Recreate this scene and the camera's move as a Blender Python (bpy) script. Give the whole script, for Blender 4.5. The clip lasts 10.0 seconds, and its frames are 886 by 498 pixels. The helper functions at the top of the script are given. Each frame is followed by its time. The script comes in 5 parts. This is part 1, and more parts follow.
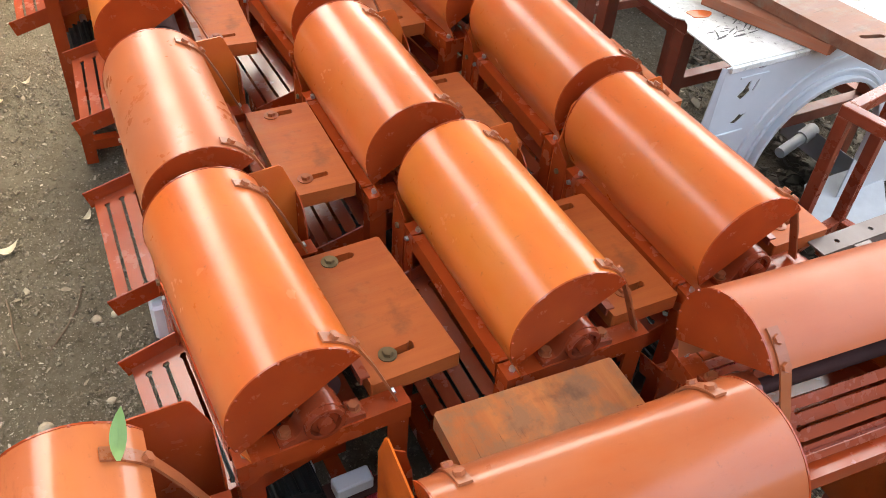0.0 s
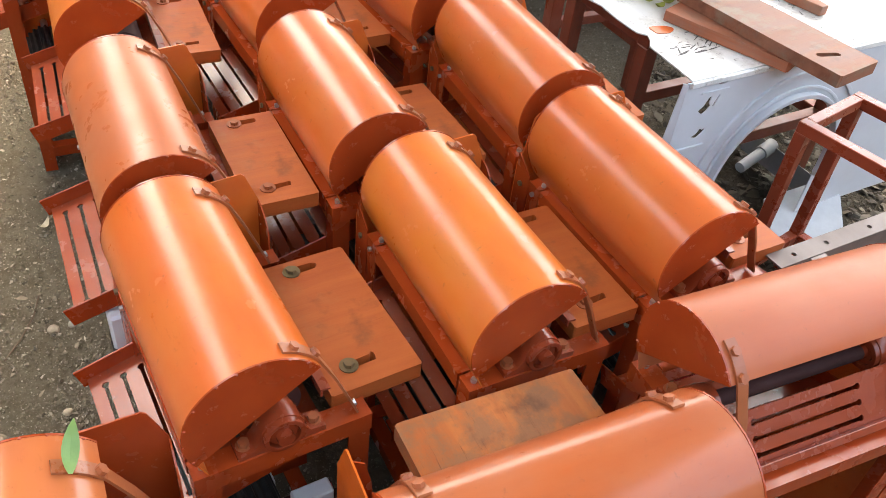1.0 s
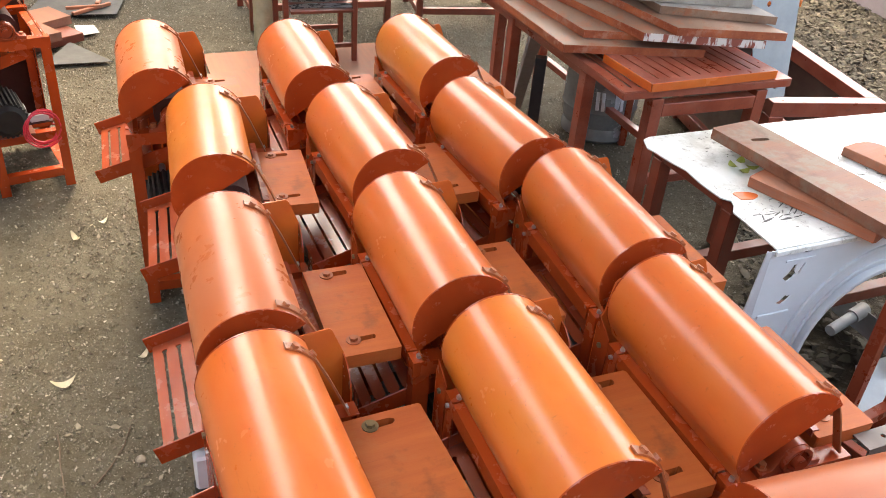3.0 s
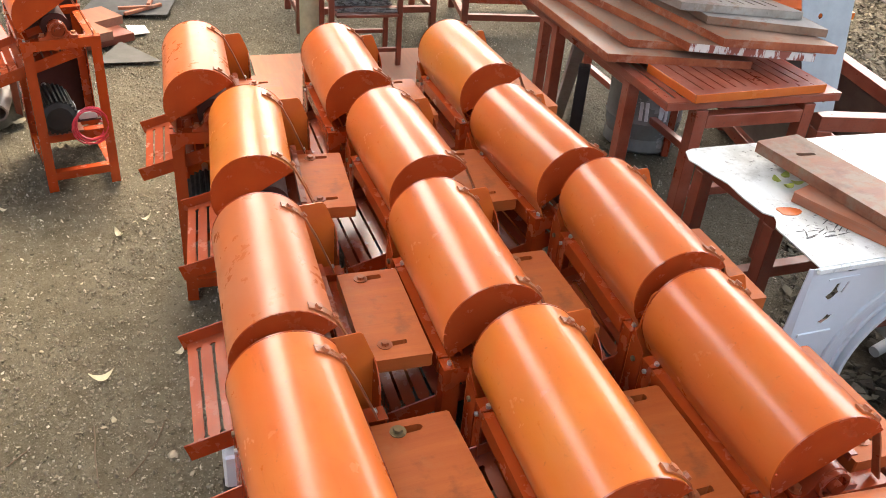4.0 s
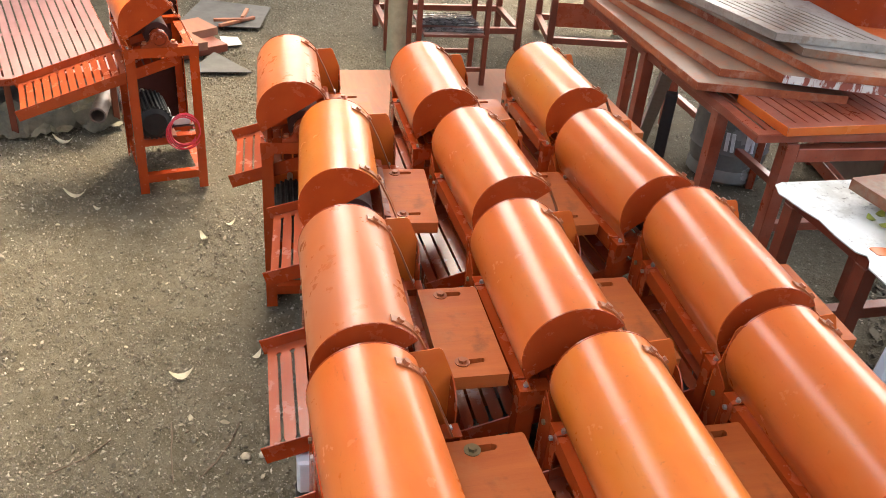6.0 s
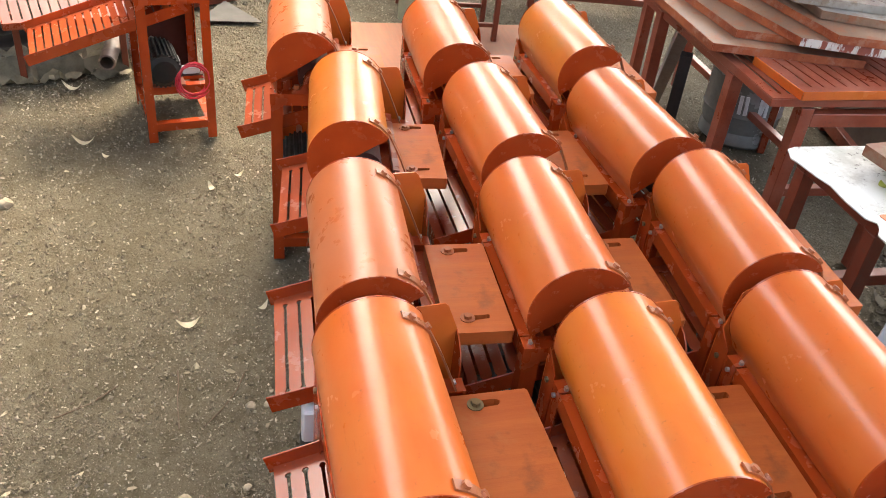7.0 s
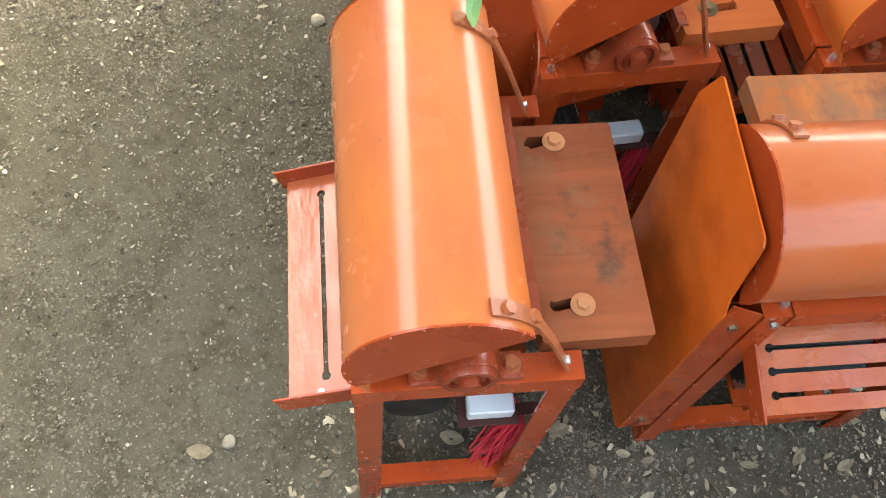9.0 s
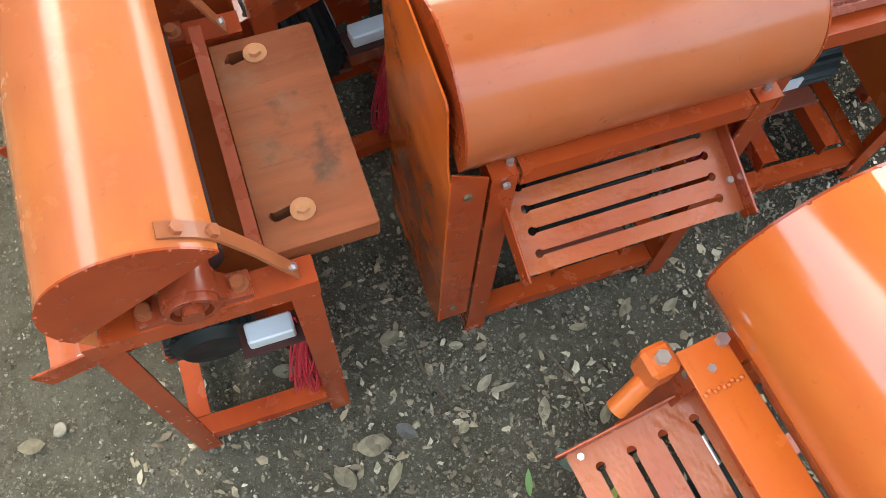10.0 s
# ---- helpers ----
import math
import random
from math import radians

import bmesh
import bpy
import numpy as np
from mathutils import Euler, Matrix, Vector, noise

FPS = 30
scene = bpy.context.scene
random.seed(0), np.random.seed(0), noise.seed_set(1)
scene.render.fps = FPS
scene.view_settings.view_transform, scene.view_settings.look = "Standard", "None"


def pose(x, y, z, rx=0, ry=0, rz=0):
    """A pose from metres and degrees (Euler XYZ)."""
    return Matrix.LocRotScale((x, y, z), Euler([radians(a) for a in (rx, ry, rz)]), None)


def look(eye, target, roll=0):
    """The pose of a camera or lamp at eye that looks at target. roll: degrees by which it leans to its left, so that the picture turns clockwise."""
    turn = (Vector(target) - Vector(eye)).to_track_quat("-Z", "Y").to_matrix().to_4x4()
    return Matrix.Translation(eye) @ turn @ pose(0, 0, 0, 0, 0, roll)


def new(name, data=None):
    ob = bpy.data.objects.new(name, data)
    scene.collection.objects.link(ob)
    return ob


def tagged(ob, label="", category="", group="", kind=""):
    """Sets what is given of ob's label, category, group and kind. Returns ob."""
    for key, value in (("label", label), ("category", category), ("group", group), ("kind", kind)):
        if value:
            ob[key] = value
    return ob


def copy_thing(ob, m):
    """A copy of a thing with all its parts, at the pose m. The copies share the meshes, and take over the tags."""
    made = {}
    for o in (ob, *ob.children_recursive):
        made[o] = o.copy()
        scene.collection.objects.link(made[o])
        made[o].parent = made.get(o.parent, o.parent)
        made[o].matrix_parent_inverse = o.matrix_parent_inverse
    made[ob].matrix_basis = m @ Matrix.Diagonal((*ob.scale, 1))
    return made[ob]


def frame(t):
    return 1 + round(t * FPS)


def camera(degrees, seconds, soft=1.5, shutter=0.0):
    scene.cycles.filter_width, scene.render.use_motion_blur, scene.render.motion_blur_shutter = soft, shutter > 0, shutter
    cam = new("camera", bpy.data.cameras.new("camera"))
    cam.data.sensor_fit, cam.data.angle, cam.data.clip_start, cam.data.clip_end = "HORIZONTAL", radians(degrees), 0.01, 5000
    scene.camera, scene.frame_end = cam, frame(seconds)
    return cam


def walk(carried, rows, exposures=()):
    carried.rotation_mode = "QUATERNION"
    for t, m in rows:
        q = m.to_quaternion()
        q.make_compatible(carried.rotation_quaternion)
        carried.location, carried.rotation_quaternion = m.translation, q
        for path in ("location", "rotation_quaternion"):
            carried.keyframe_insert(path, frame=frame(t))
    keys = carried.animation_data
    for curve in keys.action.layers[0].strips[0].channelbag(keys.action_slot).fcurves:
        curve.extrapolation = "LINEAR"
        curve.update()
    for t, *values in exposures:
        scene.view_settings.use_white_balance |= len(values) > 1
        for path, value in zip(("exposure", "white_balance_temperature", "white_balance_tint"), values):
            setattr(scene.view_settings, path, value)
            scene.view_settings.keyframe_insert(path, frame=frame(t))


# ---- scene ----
cam = camera(55.4, 10.0, 0.65)
PATH = [
    (0, (0.026, 0.18, 1.746), (-0.011, 1.675, 0.417), 4.8),
    (0.5, (0.032, 0.181, 1.746), (0.018, 1.679, 0.421), 5.3),
    (1, (0.033, 0.181, 1.746), (0.072, 1.698, 0.443), 7.1),
    (1.5, (0.035, 0.183, 1.752), (0.042, 1.733, 0.489), 6.7),
    (2, (0.033, 0.181, 1.795), (-0.058, 1.812, 0.641), 5.5),
    (2.5, (0.032, 0.174, 1.828), (-0.131, 1.849, 0.747), 4.9),
    (4, (0.046, 0.185, 1.828), (-0.247, 1.848, 0.757), 4.9),
    (4.5, (0.043, 0.188, 1.828), (-0.346, 1.851, 0.788), 4.5),
    (5, (0.031, 0.177, 1.829), (-0.406, 1.835, 0.8), 4.6),
    (5.5, (0.02, 0.171, 1.829), (-0.427, 1.822, 0.793), 4.8),
    (7, (0.014, 0.168, 1.823), (-0.433, 1.757, 0.694), 6.6),
    (7.5, (0.011, 0.149, 1.815), (-0.393, 1.61, 0.509), 6.9),
    (8, (-0.021, 0.12, 1.758), (-0.434, 1.401, 0.279), 5.8),
    (8.5, (-0.093, 0.068, 1.694), (-0.464, 1.132, 0.042), 5.7),
    (9, (-0.162, 0.034, 1.652), (-0.4, 0.935, -0.118), 8.9),
    (9.5, (-0.107, 0.053, 1.631), (-0.185, 0.872, -0.192), 12.2),
    (10, (0.12, 0.082, 1.635), (0.054, 0.893, -0.192), 4.7),
]
walk(cam, [(t, look(eye, target, roll)) for t, eye, target, roll in PATH], [(0.0, 3.45, 7500, 8), (7.5, 3.45, 7500, 7), (9.0, 3.7, 7000, -3), (10.0, 3.6, 6900, -5)])
# ---- light ----
SUN_EL, SUN_AZ = 60.0, -15.0
world = bpy.data.worlds.new("world")
scene.world = world
world.use_nodes = True
wn = world.node_tree
for n in list(wn.nodes):
    wn.nodes.remove(n)
sky = wn.nodes.new("ShaderNodeTexSky")
sky.sky_type, sky.sun_disc = "NISHITA", False
sky.sun_elevation, sky.sun_rotation = radians(SUN_EL), radians(SUN_AZ)
sky.air_density, sky.dust_density, sky.ozone_density = 1.0, 7.0, 0.5
back = wn.nodes.new("ShaderNodeBackground")
back.inputs["Strength"].default_value = 0.15
wout = wn.nodes.new("ShaderNodeOutputWorld")
wn.links.new(sky.outputs[0], back.inputs["Color"])
wn.links.new(back.outputs[0], wout.inputs["Surface"])
sun = new("sun", bpy.data.lights.new("sun", "SUN"))
sun.data.energy, sun.data.angle, sun.data.color = 0.10, radians(30), (1.0, 0.95, 0.88)
_e, _a = radians(SUN_EL), radians(SUN_AZ)
sun.matrix_world = look((math.sin(_a) * math.cos(_e) * 20, math.cos(_a) * math.cos(_e) * 20, math.sin(_e) * 20), (0, 0, 0))

# ---- materials ----


class Mat:
    """A small builder of node materials on one Principled shader."""

    def __init__(self, name):
        self.m = bpy.data.materials.new(name)
        self.m.use_nodes = True
        self.t = self.m.node_tree
        self.b = self.t.nodes["Principled BSDF"]
        self.co = self.t.nodes.new("ShaderNodeTexCoord").outputs["Object"]

    def n(self, kind, **kw):
        node = self.t.nodes.new(kind)
        for k, v in kw.items():
            node.inputs[k].default_value = v
        return node

    def link(self, a, b):
        self.t.links.new(a, b)

    def noise(self, scale, detail=4.0, rough=0.6, stretch=None, co=None):
        node = self.n("ShaderNodeTexNoise", Scale=scale, Detail=detail, Roughness=rough)
        src = co or self.co
        if stretch:
            mp = self.n("ShaderNodeMapping")
            mp.inputs["Scale"].default_value = stretch
            self.link(src, mp.inputs["Vector"])
            src = mp.outputs[0]
        self.link(src, node.inputs["Vector"])
        return node.outputs["Fac"]

    def ramp(self, fac, stops):
        r = self.t.nodes.new("ShaderNodeValToRGB")
        els = r.color_ramp.elements
        while len(els) < len(stops):
            els.new(0.5)
        for e, (p, c) in zip(els, stops):
            e.position, e.color = p, (*(c if isinstance(c, (tuple, list)) else (c, c, c)), 1)
        self.link(fac, r.inputs["Fac"])
        return r.outputs["Color"]

    def mix(self, fac, a, b, mode="MIX"):
        x = self.t.nodes.new("ShaderNodeMix")
        x.data_type, x.blend_type = "RGBA", mode
        for sock, v in ((x.inputs[0], fac), (x.inputs[6], a), (x.inputs[7], b)):
            if isinstance(v, (int, float)):
                sock.default_value = v
            elif isinstance(v, (tuple, list)):
                sock.default_value = (*v, 1)
            else:
                self.link(v, sock)
        return x.outputs[2]

    def math(self, op, a, b=0.5):
        x = self.t.nodes.new("ShaderNodeMath")
        x.operation = op
        for sock, v in zip(x.inputs, (a, b)):
            if isinstance(v, (int, float)):
                sock.default_value = v
            else:
                self.link(v, sock)
        return x.outputs[0]

    def random(self):
        return self.t.nodes.new("ShaderNodeObjectInfo").outputs["Random"]

    def island(self):
        return self.t.nodes.new("ShaderNodeNewGeometry").outputs["Random Per Island"]

    def bump(self, h, strength=0.3, dist=0.002):
        b = self.n("ShaderNodeBump", Strength=strength, Distance=dist)
        self.link(h, b.inputs["Height"])
        self.link(b.outputs[0], self.b.inputs["Normal"])
        return self

    def done(self, color=None, rough=None, metal=None, spec=None, coat=None):
        for key, v in (("Base Color", color), ("Roughness", rough), ("Metallic", metal), ("Specular IOR Level", spec), ("Coat Weight", coat)):
            if v is None:
                continue
            if isinstance(v, (int, float)):
                self.b.inputs[key].default_value = v
            elif isinstance(v, (tuple, list)):
                self.b.inputs[key].default_value = (*v, 1)
            else:
                self.link(v, self.b.inputs[key])
        return self.m


def paint(name, low, high, dirt=(0.09, 0.05, 0.03), rough=(0.26, 0.42), dirt_from=0.62, vary=0.5, patch=None, bump=0.08, film=None, spec=0.5, dent=0.0, sheen=(0.17, 0.30)):
    """Brushed enamel on steel: two tones, brush streaks along the length, dirt spots and uneven gloss."""
    p = Mat(name)
    streak = p.noise(9, 5, 0.6, (1.0, 0.12, 1.0))
    cloud = p.noise(5, 3, 0.5)
    fac = p.math("ADD", p.math("MULTIPLY", streak, 0.55), p.math("MULTIPLY", cloud, 0.45))
    col = p.mix(p.ramp(fac, [(0.36, 0.0), (0.64, 1.0)]), low, high)
    if patch:
        col = p.mix(p.math("MULTIPLY", p.ramp(p.noise(7, 4, 0.55, (1.0, 0.6, 1.0)), [(0.42, 0.0), (0.66, 1.0)]), patch[1]), col, patch[0])
    if film:
        col = p.mix(p.math("MULTIPLY", p.ramp(p.noise(4.2, 7, 0.62, (1.0, 0.5, 1.0)), [(0.44, 0.0), (0.68, 1.0)]), film[1]), col, film[0])
        col = p.mix(p.math("MULTIPLY", p.ramp(p.noise(38, 6, 0.72, (1.0, 0.3, 1.0)), [(0.60, 0.0), (0.72, 1.0)]), 0.35), col, tuple(c * 0.55 for c in low))
    dark = tuple(c * 0.7 for c in low)
    col = p.mix(p.math("MULTIPLY", p.random(), vary), col, dark)
    spots = p.ramp(p.noise(70, 6, 0.7), [(dirt_from, 0.0), (dirt_from + 0.14, 1.0)])
    col = p.mix(p.math("MULTIPLY", spots, 0.5), col, dirt)
    gloss = p.ramp(p.noise(14, 5, 0.65), [(0.3, rough[0]), (0.75, rough[1])])
    if dent:
        p.bump(p.math("ADD", p.math("MULTIPLY", p.noise(220, 3, 0.6, (1.0, 0.15, 1.0)), 0.05), p.noise(24, 3, 0.55, (1.0, 0.6, 1.0))), dent, 0.02)
    else:
        p.bump(p.noise(220, 3, 0.6, (1.0, 0.15, 1.0)), bump, 0.001)
    if film:
        p.link(p.ramp(p.noise(6, 5, 0.6), [(0.35, sheen[0]), (0.70, sheen[1])]), p.b.inputs["Coat Roughness"])
        return p.done(col, gloss, 0.0, 0.12, 0.62)
    return p.done(col, gloss, 0.0, spec)


ORANGE = paint("orange_enamel", (0.58, 0.105, 0.018), (0.70, 0.150, 0.028), patch=((0.61, 0.175, 0.020), 0.4), vary=0.25, film=((0.60, 0.225, 0.095), 0.32))
GLOSSY = paint("glossy_orange_enamel", (0.43, 0.106, 0.036), (0.53, 0.152, 0.056), rough=(0.18, 0.32), patch=((0.61, 0.18, 0.018), 0.4), vary=0.15, film=((0.58, 0.20, 0.08), 0.3), sheen=(0.11, 0.22))
GOLD = paint("yellowed_orange_enamel", (0.60, 0.142, 0.017), (0.70, 0.195, 0.024), patch=((0.58, 0.215, 0.018), 0.5), vary=0.15, film=((0.60, 0.225, 0.095), 0.32))
WARM = paint("warm_orange_enamel", (0.62, 0.128, 0.018), (0.72, 0.176, 0.027), patch=((0.64, 0.21, 0.020), 0.5), vary=0.15, film=((0.60, 0.225, 0.095), 0.32))
DUSTY = paint("dusty_orange_enamel", (0.50, 0.125, 0.038), (0.58, 0.165, 0.055), patch=((0.50, 0.18, 0.09), 0.55), vary=0.2, rough=(0.24, 0.40), spec=0.42, dirt_from=0.70)
FRESH = paint("fresh_gloss_enamel", (0.58, 0.105, 0.018), (0.68, 0.145, 0.026), patch=((0.61, 0.175, 0.020), 0.4), vary=0.05, rough=(0.08, 0.18), spec=1.0, bump=0.04)
BROWNED = paint("browned_orange_enamel", (0.35, 0.072, 0.017), (0.45, 0.108, 0.028), patch=((0.40, 0.13, 0.05), 0.4), vary=0.15, rough=(0.26, 0.42), film=((0.40, 0.15, 0.08), 0.4), sheen=(0.12, 0.24))
CHALKY = paint("chalky_orange_enamel", (0.36, 0.076, 0.020), (0.46, 0.112, 0.032), patch=((0.42, 0.14, 0.055), 0.4), vary=0.1, rough=(0.32, 0.48), spec=0.4)
# dark patches stand for smudges and for shading and dark reflections on the guard
SMUDGED_SHADED = paint("smudged_shaded_orange_enamel", (0.54, 0.098, 0.012), (0.66, 0.140, 0.020), patch=((0.22, 0.038, 0.010), 0.6), vary=0.1, rough=(0.14, 0.26), spec=0.35)
DEEP = paint("deep_orange_enamel", (0.31, 0.040, 0.009), (0.42, 0.066, 0.014), rough=(0.16, 0.34), vary=0.35)
OXIDE = paint("red_oxide_paint", (0.24, 0.042, 0.018), (0.34, 0.07, 0.03), rough=(0.20, 0.40), vary=0.4, dirt=(0.05, 0.03, 0.02))
OLD = paint("dull_red_brown_paint", (0.16, 0.036, 0.018), (0.25, 0.06, 0.03), rough=(0.4, 0.65), vary=0.5, dirt=(0.10, 0.07, 0.05), dirt_from=0.55)
DARKSTEEL = paint("dark_bare_steel", (0.10, 0.07, 0.055), (0.20, 0.155, 0.13), rough=(0.35, 0.6), vary=0.5, dirt=(0.16, 0.05, 0.02))
CRINKLED = paint("crinkled_tray_paint", (0.40, 0.082, 0.024), (0.50, 0.135, 0.042), rough=(0.16, 0.30), vary=0.1, dirt=(0.12, 0.05, 0.03), patch=((0.40, 0.07, 0.022), 0.5), dirt_from=0.6, spec=0.6, dent=0.14)
STRAP = paint("worn_strap_paint", (0.30, 0.085, 0.03), (0.42, 0.13, 0.05), rough=(0.24, 0.42), vary=0.4)
TRAY = paint("glossy_tray_paint", (0.27, 0.046, 0.016), (0.38, 0.080, 0.026), rough=(0.14, 0.34), vary=0.35, dirt=(0.12, 0.05, 0.03), patch=((0.26, 0.04, 0.016), 0.7), dirt_from=0.57, bump=0.2)
FRESHTRAY = paint("fresh_tray_paint", (0.37, 0.076, 0.020), (0.48, 0.130, 0.036), rough=(0.22, 0.40), vary=0.2, dirt=(0.12, 0.05, 0.03), patch=((0.38, 0.06, 0.018), 0.6), dirt_from=0.6, spec=0.4, dent=0.2)
# near-black red: the shade inside the machines is put into this colour
SHADE_RED = paint("dark_red_inner_shade", (0.036, 0.010, 0.007), (0.065, 0.016, 0.010), rough=(0.8, 0.95), vary=0.3)
CAST = paint("painted_casting", (0.22, 0.034, 0.012), (0.32, 0.056, 0.018), rough=(0.18, 0.36), vary=0.2, bump=0.35)


def plain(name, color, rough=0.5, metal=0.0, scale=40, amount=0.35, bump=0.1):
    p = Mat(name)
    col = p.mix(p.math("MULTIPLY", p.ramp(p.noise(scale, 5, 0.65), [(0.35, 0.0), (0.7, 1.0)]), amount), color, tuple(c * 0.45 for c in color))
    p.bump(p.noise(scale * 4, 4, 0.6), bump, 0.001)
    return p.done(col, p.ramp(p.noise(scale * 0.6, 4, 0.6), [(0.3, rough * 0.8), (0.7, min(1.0, rough * 1.2))]), metal)


def wood(name, low, high, grey=(0.10, 0.08, 0.07), rough=0.55):
    p = Mat(name)
    grain = p.noise(16, 8, 0.65, (1.0, 0.07, 1.0))
    fine = p.noise(120, 6, 0.7, (1.0, 0.05, 1.0))
    col = p.mix(p.ramp(grain, [(0.33, 0.0), (0.66, 1.0)]), low, high)
    col = p.mix(p.math("MULTIPLY", p.ramp(fine, [(0.45, 0.0), (0.7, 1.0)]), 0.4), col, grey)
    col = p.mix(p.math("MULTIPLY", p.ramp(p.noise(7, 4, 0.6), [(0.52, 0.0), (0.72, 1.0)]), 0.5), col, grey)
    p.bump(fine, 0.25, 0.0015)
    return p.done(col, p.ramp(grain, [(0.3, rough - 0.12), (0.7, rough + 0.15)]))




def feed_wood(name, low, high, worn, worn_from, stain, dash_amount=0.3):
    """Stained board: grain across its width, dark dashes, worn places and oily stains."""
    p = Mat(name)
    grain = p.noise(20, 8, 0.65, (0.10, 1.0, 1.0))
    dash = p.noise(150, 5, 0.7, (0.07, 1.0, 1.0))
    col = p.mix(p.ramp(grain, [(0.35, 0.0), (0.65, 1.0)]), low, high)
    col = p.mix(p.math("MULTIPLY", p.ramp(p.noise(9, 7, 0.7), [(worn_from, 0.0), (worn_from + 0.12, 1.0)]), 0.8), col, worn)
    col = p.mix(p.math("MULTIPLY", p.ramp(dash, [(0.62, 0.0), (0.72, 1.0)]), dash_amount), col, tuple(c * 0.3 for c in low))
    col = p.mix(p.math("MULTIPLY", p.ramp(p.noise(11, 5, 0.6), [(0.58, 0.0), (0.70, 1.0)]), stain), col, (0.045, 0.028, 0.02))
    col = p.mix(p.math("MULTIPLY", p.random(), 0.3), col, tuple(c * 0.6 for c in low))
    p.bump(p.math("ADD", grain, dash), 0.25, 0.0015)
    return p.done(col, p.ramp(grain, [(0.3, 0.40), (0.7, 0.62)]), 0.0, 0.28)


BOARD = feed_wood("stained_board", (0.40, 0.084, 0.019), (0.52, 0.138, 0.034), (0.45, 0.135, 0.042), 0.54, 0.45)
OLDBOARD = feed_wood("dull_stained_board", (0.17, 0.042, 0.014), (0.27, 0.074, 0.025), (0.22, 0.088, 0.042), 0.52, 0.75, 0.6)
WORNBOARD = feed_wood("worn_stained_board", (0.40, 0.108, 0.028), (0.52, 0.170, 0.046), (0.25, 0.125, 0.062), 0.44, 0.55, 0.85)
PLANK = wood("worn_plank", (0.28, 0.080, 0.034), (0.42, 0.142, 0.066), (0.20, 0.15, 0.11), 0.6)
BOLT = plain("painted_bolt", (0.36, 0.10, 0.035), 0.4, 0.0)
PALEBOLT = plain("dusty_painted_bolt", (0.50, 0.22, 0.10), 0.35, 0.2)
BRASS = plain("greenish_bolt", (0.20, 0.15, 0.08), 0.4, 0.6)
ZINC = plain("zinc_bolt", (0.55, 0.54, 0.52), 0.35, 0.8)
MOTOR = plain("dark_green_motor", (0.010, 0.016, 0.016), 0.6)
WHITEBOX = plain("white_plastic", (0.62, 0.66, 0.68), 0.35, 0.0, 20, 0.15)
BLACKRUBBER = plain("black_rubber", (0.015, 0.015, 0.016), 0.5)
REDWIRE = plain("red_cable", (0.62, 0.03, 0.06), 0.35)

# ---- mesh helpers ----


def box(bm, x0, x1, y0, y1, z0, z1, bevel=0.0, m=None):
    """An upright box, with its edges bevelled."""
    r = bmesh.ops.create_cube(bm, size=1, matrix=Matrix.Translation(((x0 + x1) / 2, (y0 + y1) / 2, (z0 + z1) / 2)) @ Matrix.Diagonal((x1 - x0, y1 - y0, z1 - z0, 1)))
    vs = r["verts"]
    if bevel:
        es = {e for v in vs for e in v.link_edges}
        out = bmesh.ops.bevel(bm, geom=list(es), offset=bevel, segments=1, affect="EDGES", profile=0.5)
        vs = list({v for f in out["faces"] for v in f.verts} | {v for v in vs if v.is_valid})
        seen, todo = set(vs), list(vs)
        while todo:
            for e in todo.pop().link_edges:
                for v in e.verts:
                    if v not in seen:
                        seen.add(v)
                        todo.append(v)
        vs = list(seen)
    if m is not None:
        bmesh.ops.transform(bm, matrix=m, verts=vs)
    return bm


def extrude(bm, outline, depth, m=Matrix(), holes=()):
    """A plate: outline (and holes) in x and y, depth along z, then laid by m."""
    edges, verts = [], []
    for loop in (outline, *holes):
        vs = [bm.verts.new((x, y, 0)) for x, y in loop]
        verts += vs
        edges += [bm.edges.new((vs[i], vs[(i + 1) % len(vs)])) for i in range(len(vs))]
    if holes:
        faces = [f for f in bmesh.ops.triangle_fill(bm, edges=edges, use_beauty=True)["geom"] if isinstance(f, bmesh.types.BMFace)]
    else:
        faces = [bm.faces.new(verts)]
    up = bmesh.ops.extrude_face_region(bm, geom=faces)["geom"]
    top = [v for v in up if isinstance(v, bmesh.types.BMVert)]
    bmesh.ops.translate(bm, verts=top, vec=(0, 0, depth))
    bmesh.ops.transform(bm, matrix=m, verts=verts + top)
    return bm


def rod(bm, a, b, r, seg=16, r2=None):
    """A round bar from a to b."""
    a, b = Vector(a), Vector(b)
    d = b - a
    m = Matrix.Translation((a + b) / 2) @ d.to_track_quat("Z", "Y").to_matrix().to_4x4()
    bmesh.ops.create_cone(bm, cap_ends=True, segments=seg, radius1=r, radius2=r if r2 is None else r2, depth=d.length, matrix=m)
    return bm


def tube(bm, pts, r, seg=6):
    """A bent cable or wire through the points."""
    pts = [Vector(p) for p in pts]
    rings = []
    for i, p in enumerate(pts):
        d = (pts[min(i + 1, len(pts) - 1)] - pts[max(i - 1, 0)]).normalized()
        q = d.to_track_quat("Z", "Y")
        rings.append([bm.verts.new(p + q @ Vector((r * math.cos(2 * math.pi * k / seg), r * math.sin(2 * math.pi * k / seg), 0))) for k in range(seg)])
    for a, b in zip(rings, rings[1:]):
        for k in range(seg):
            bm.faces.new((a[k], a[(k + 1) % seg], b[(k + 1) % seg], b[k]))
    bm.faces.new(rings[0][::-1])
    bm.faces.new(rings[-1])
    return bm


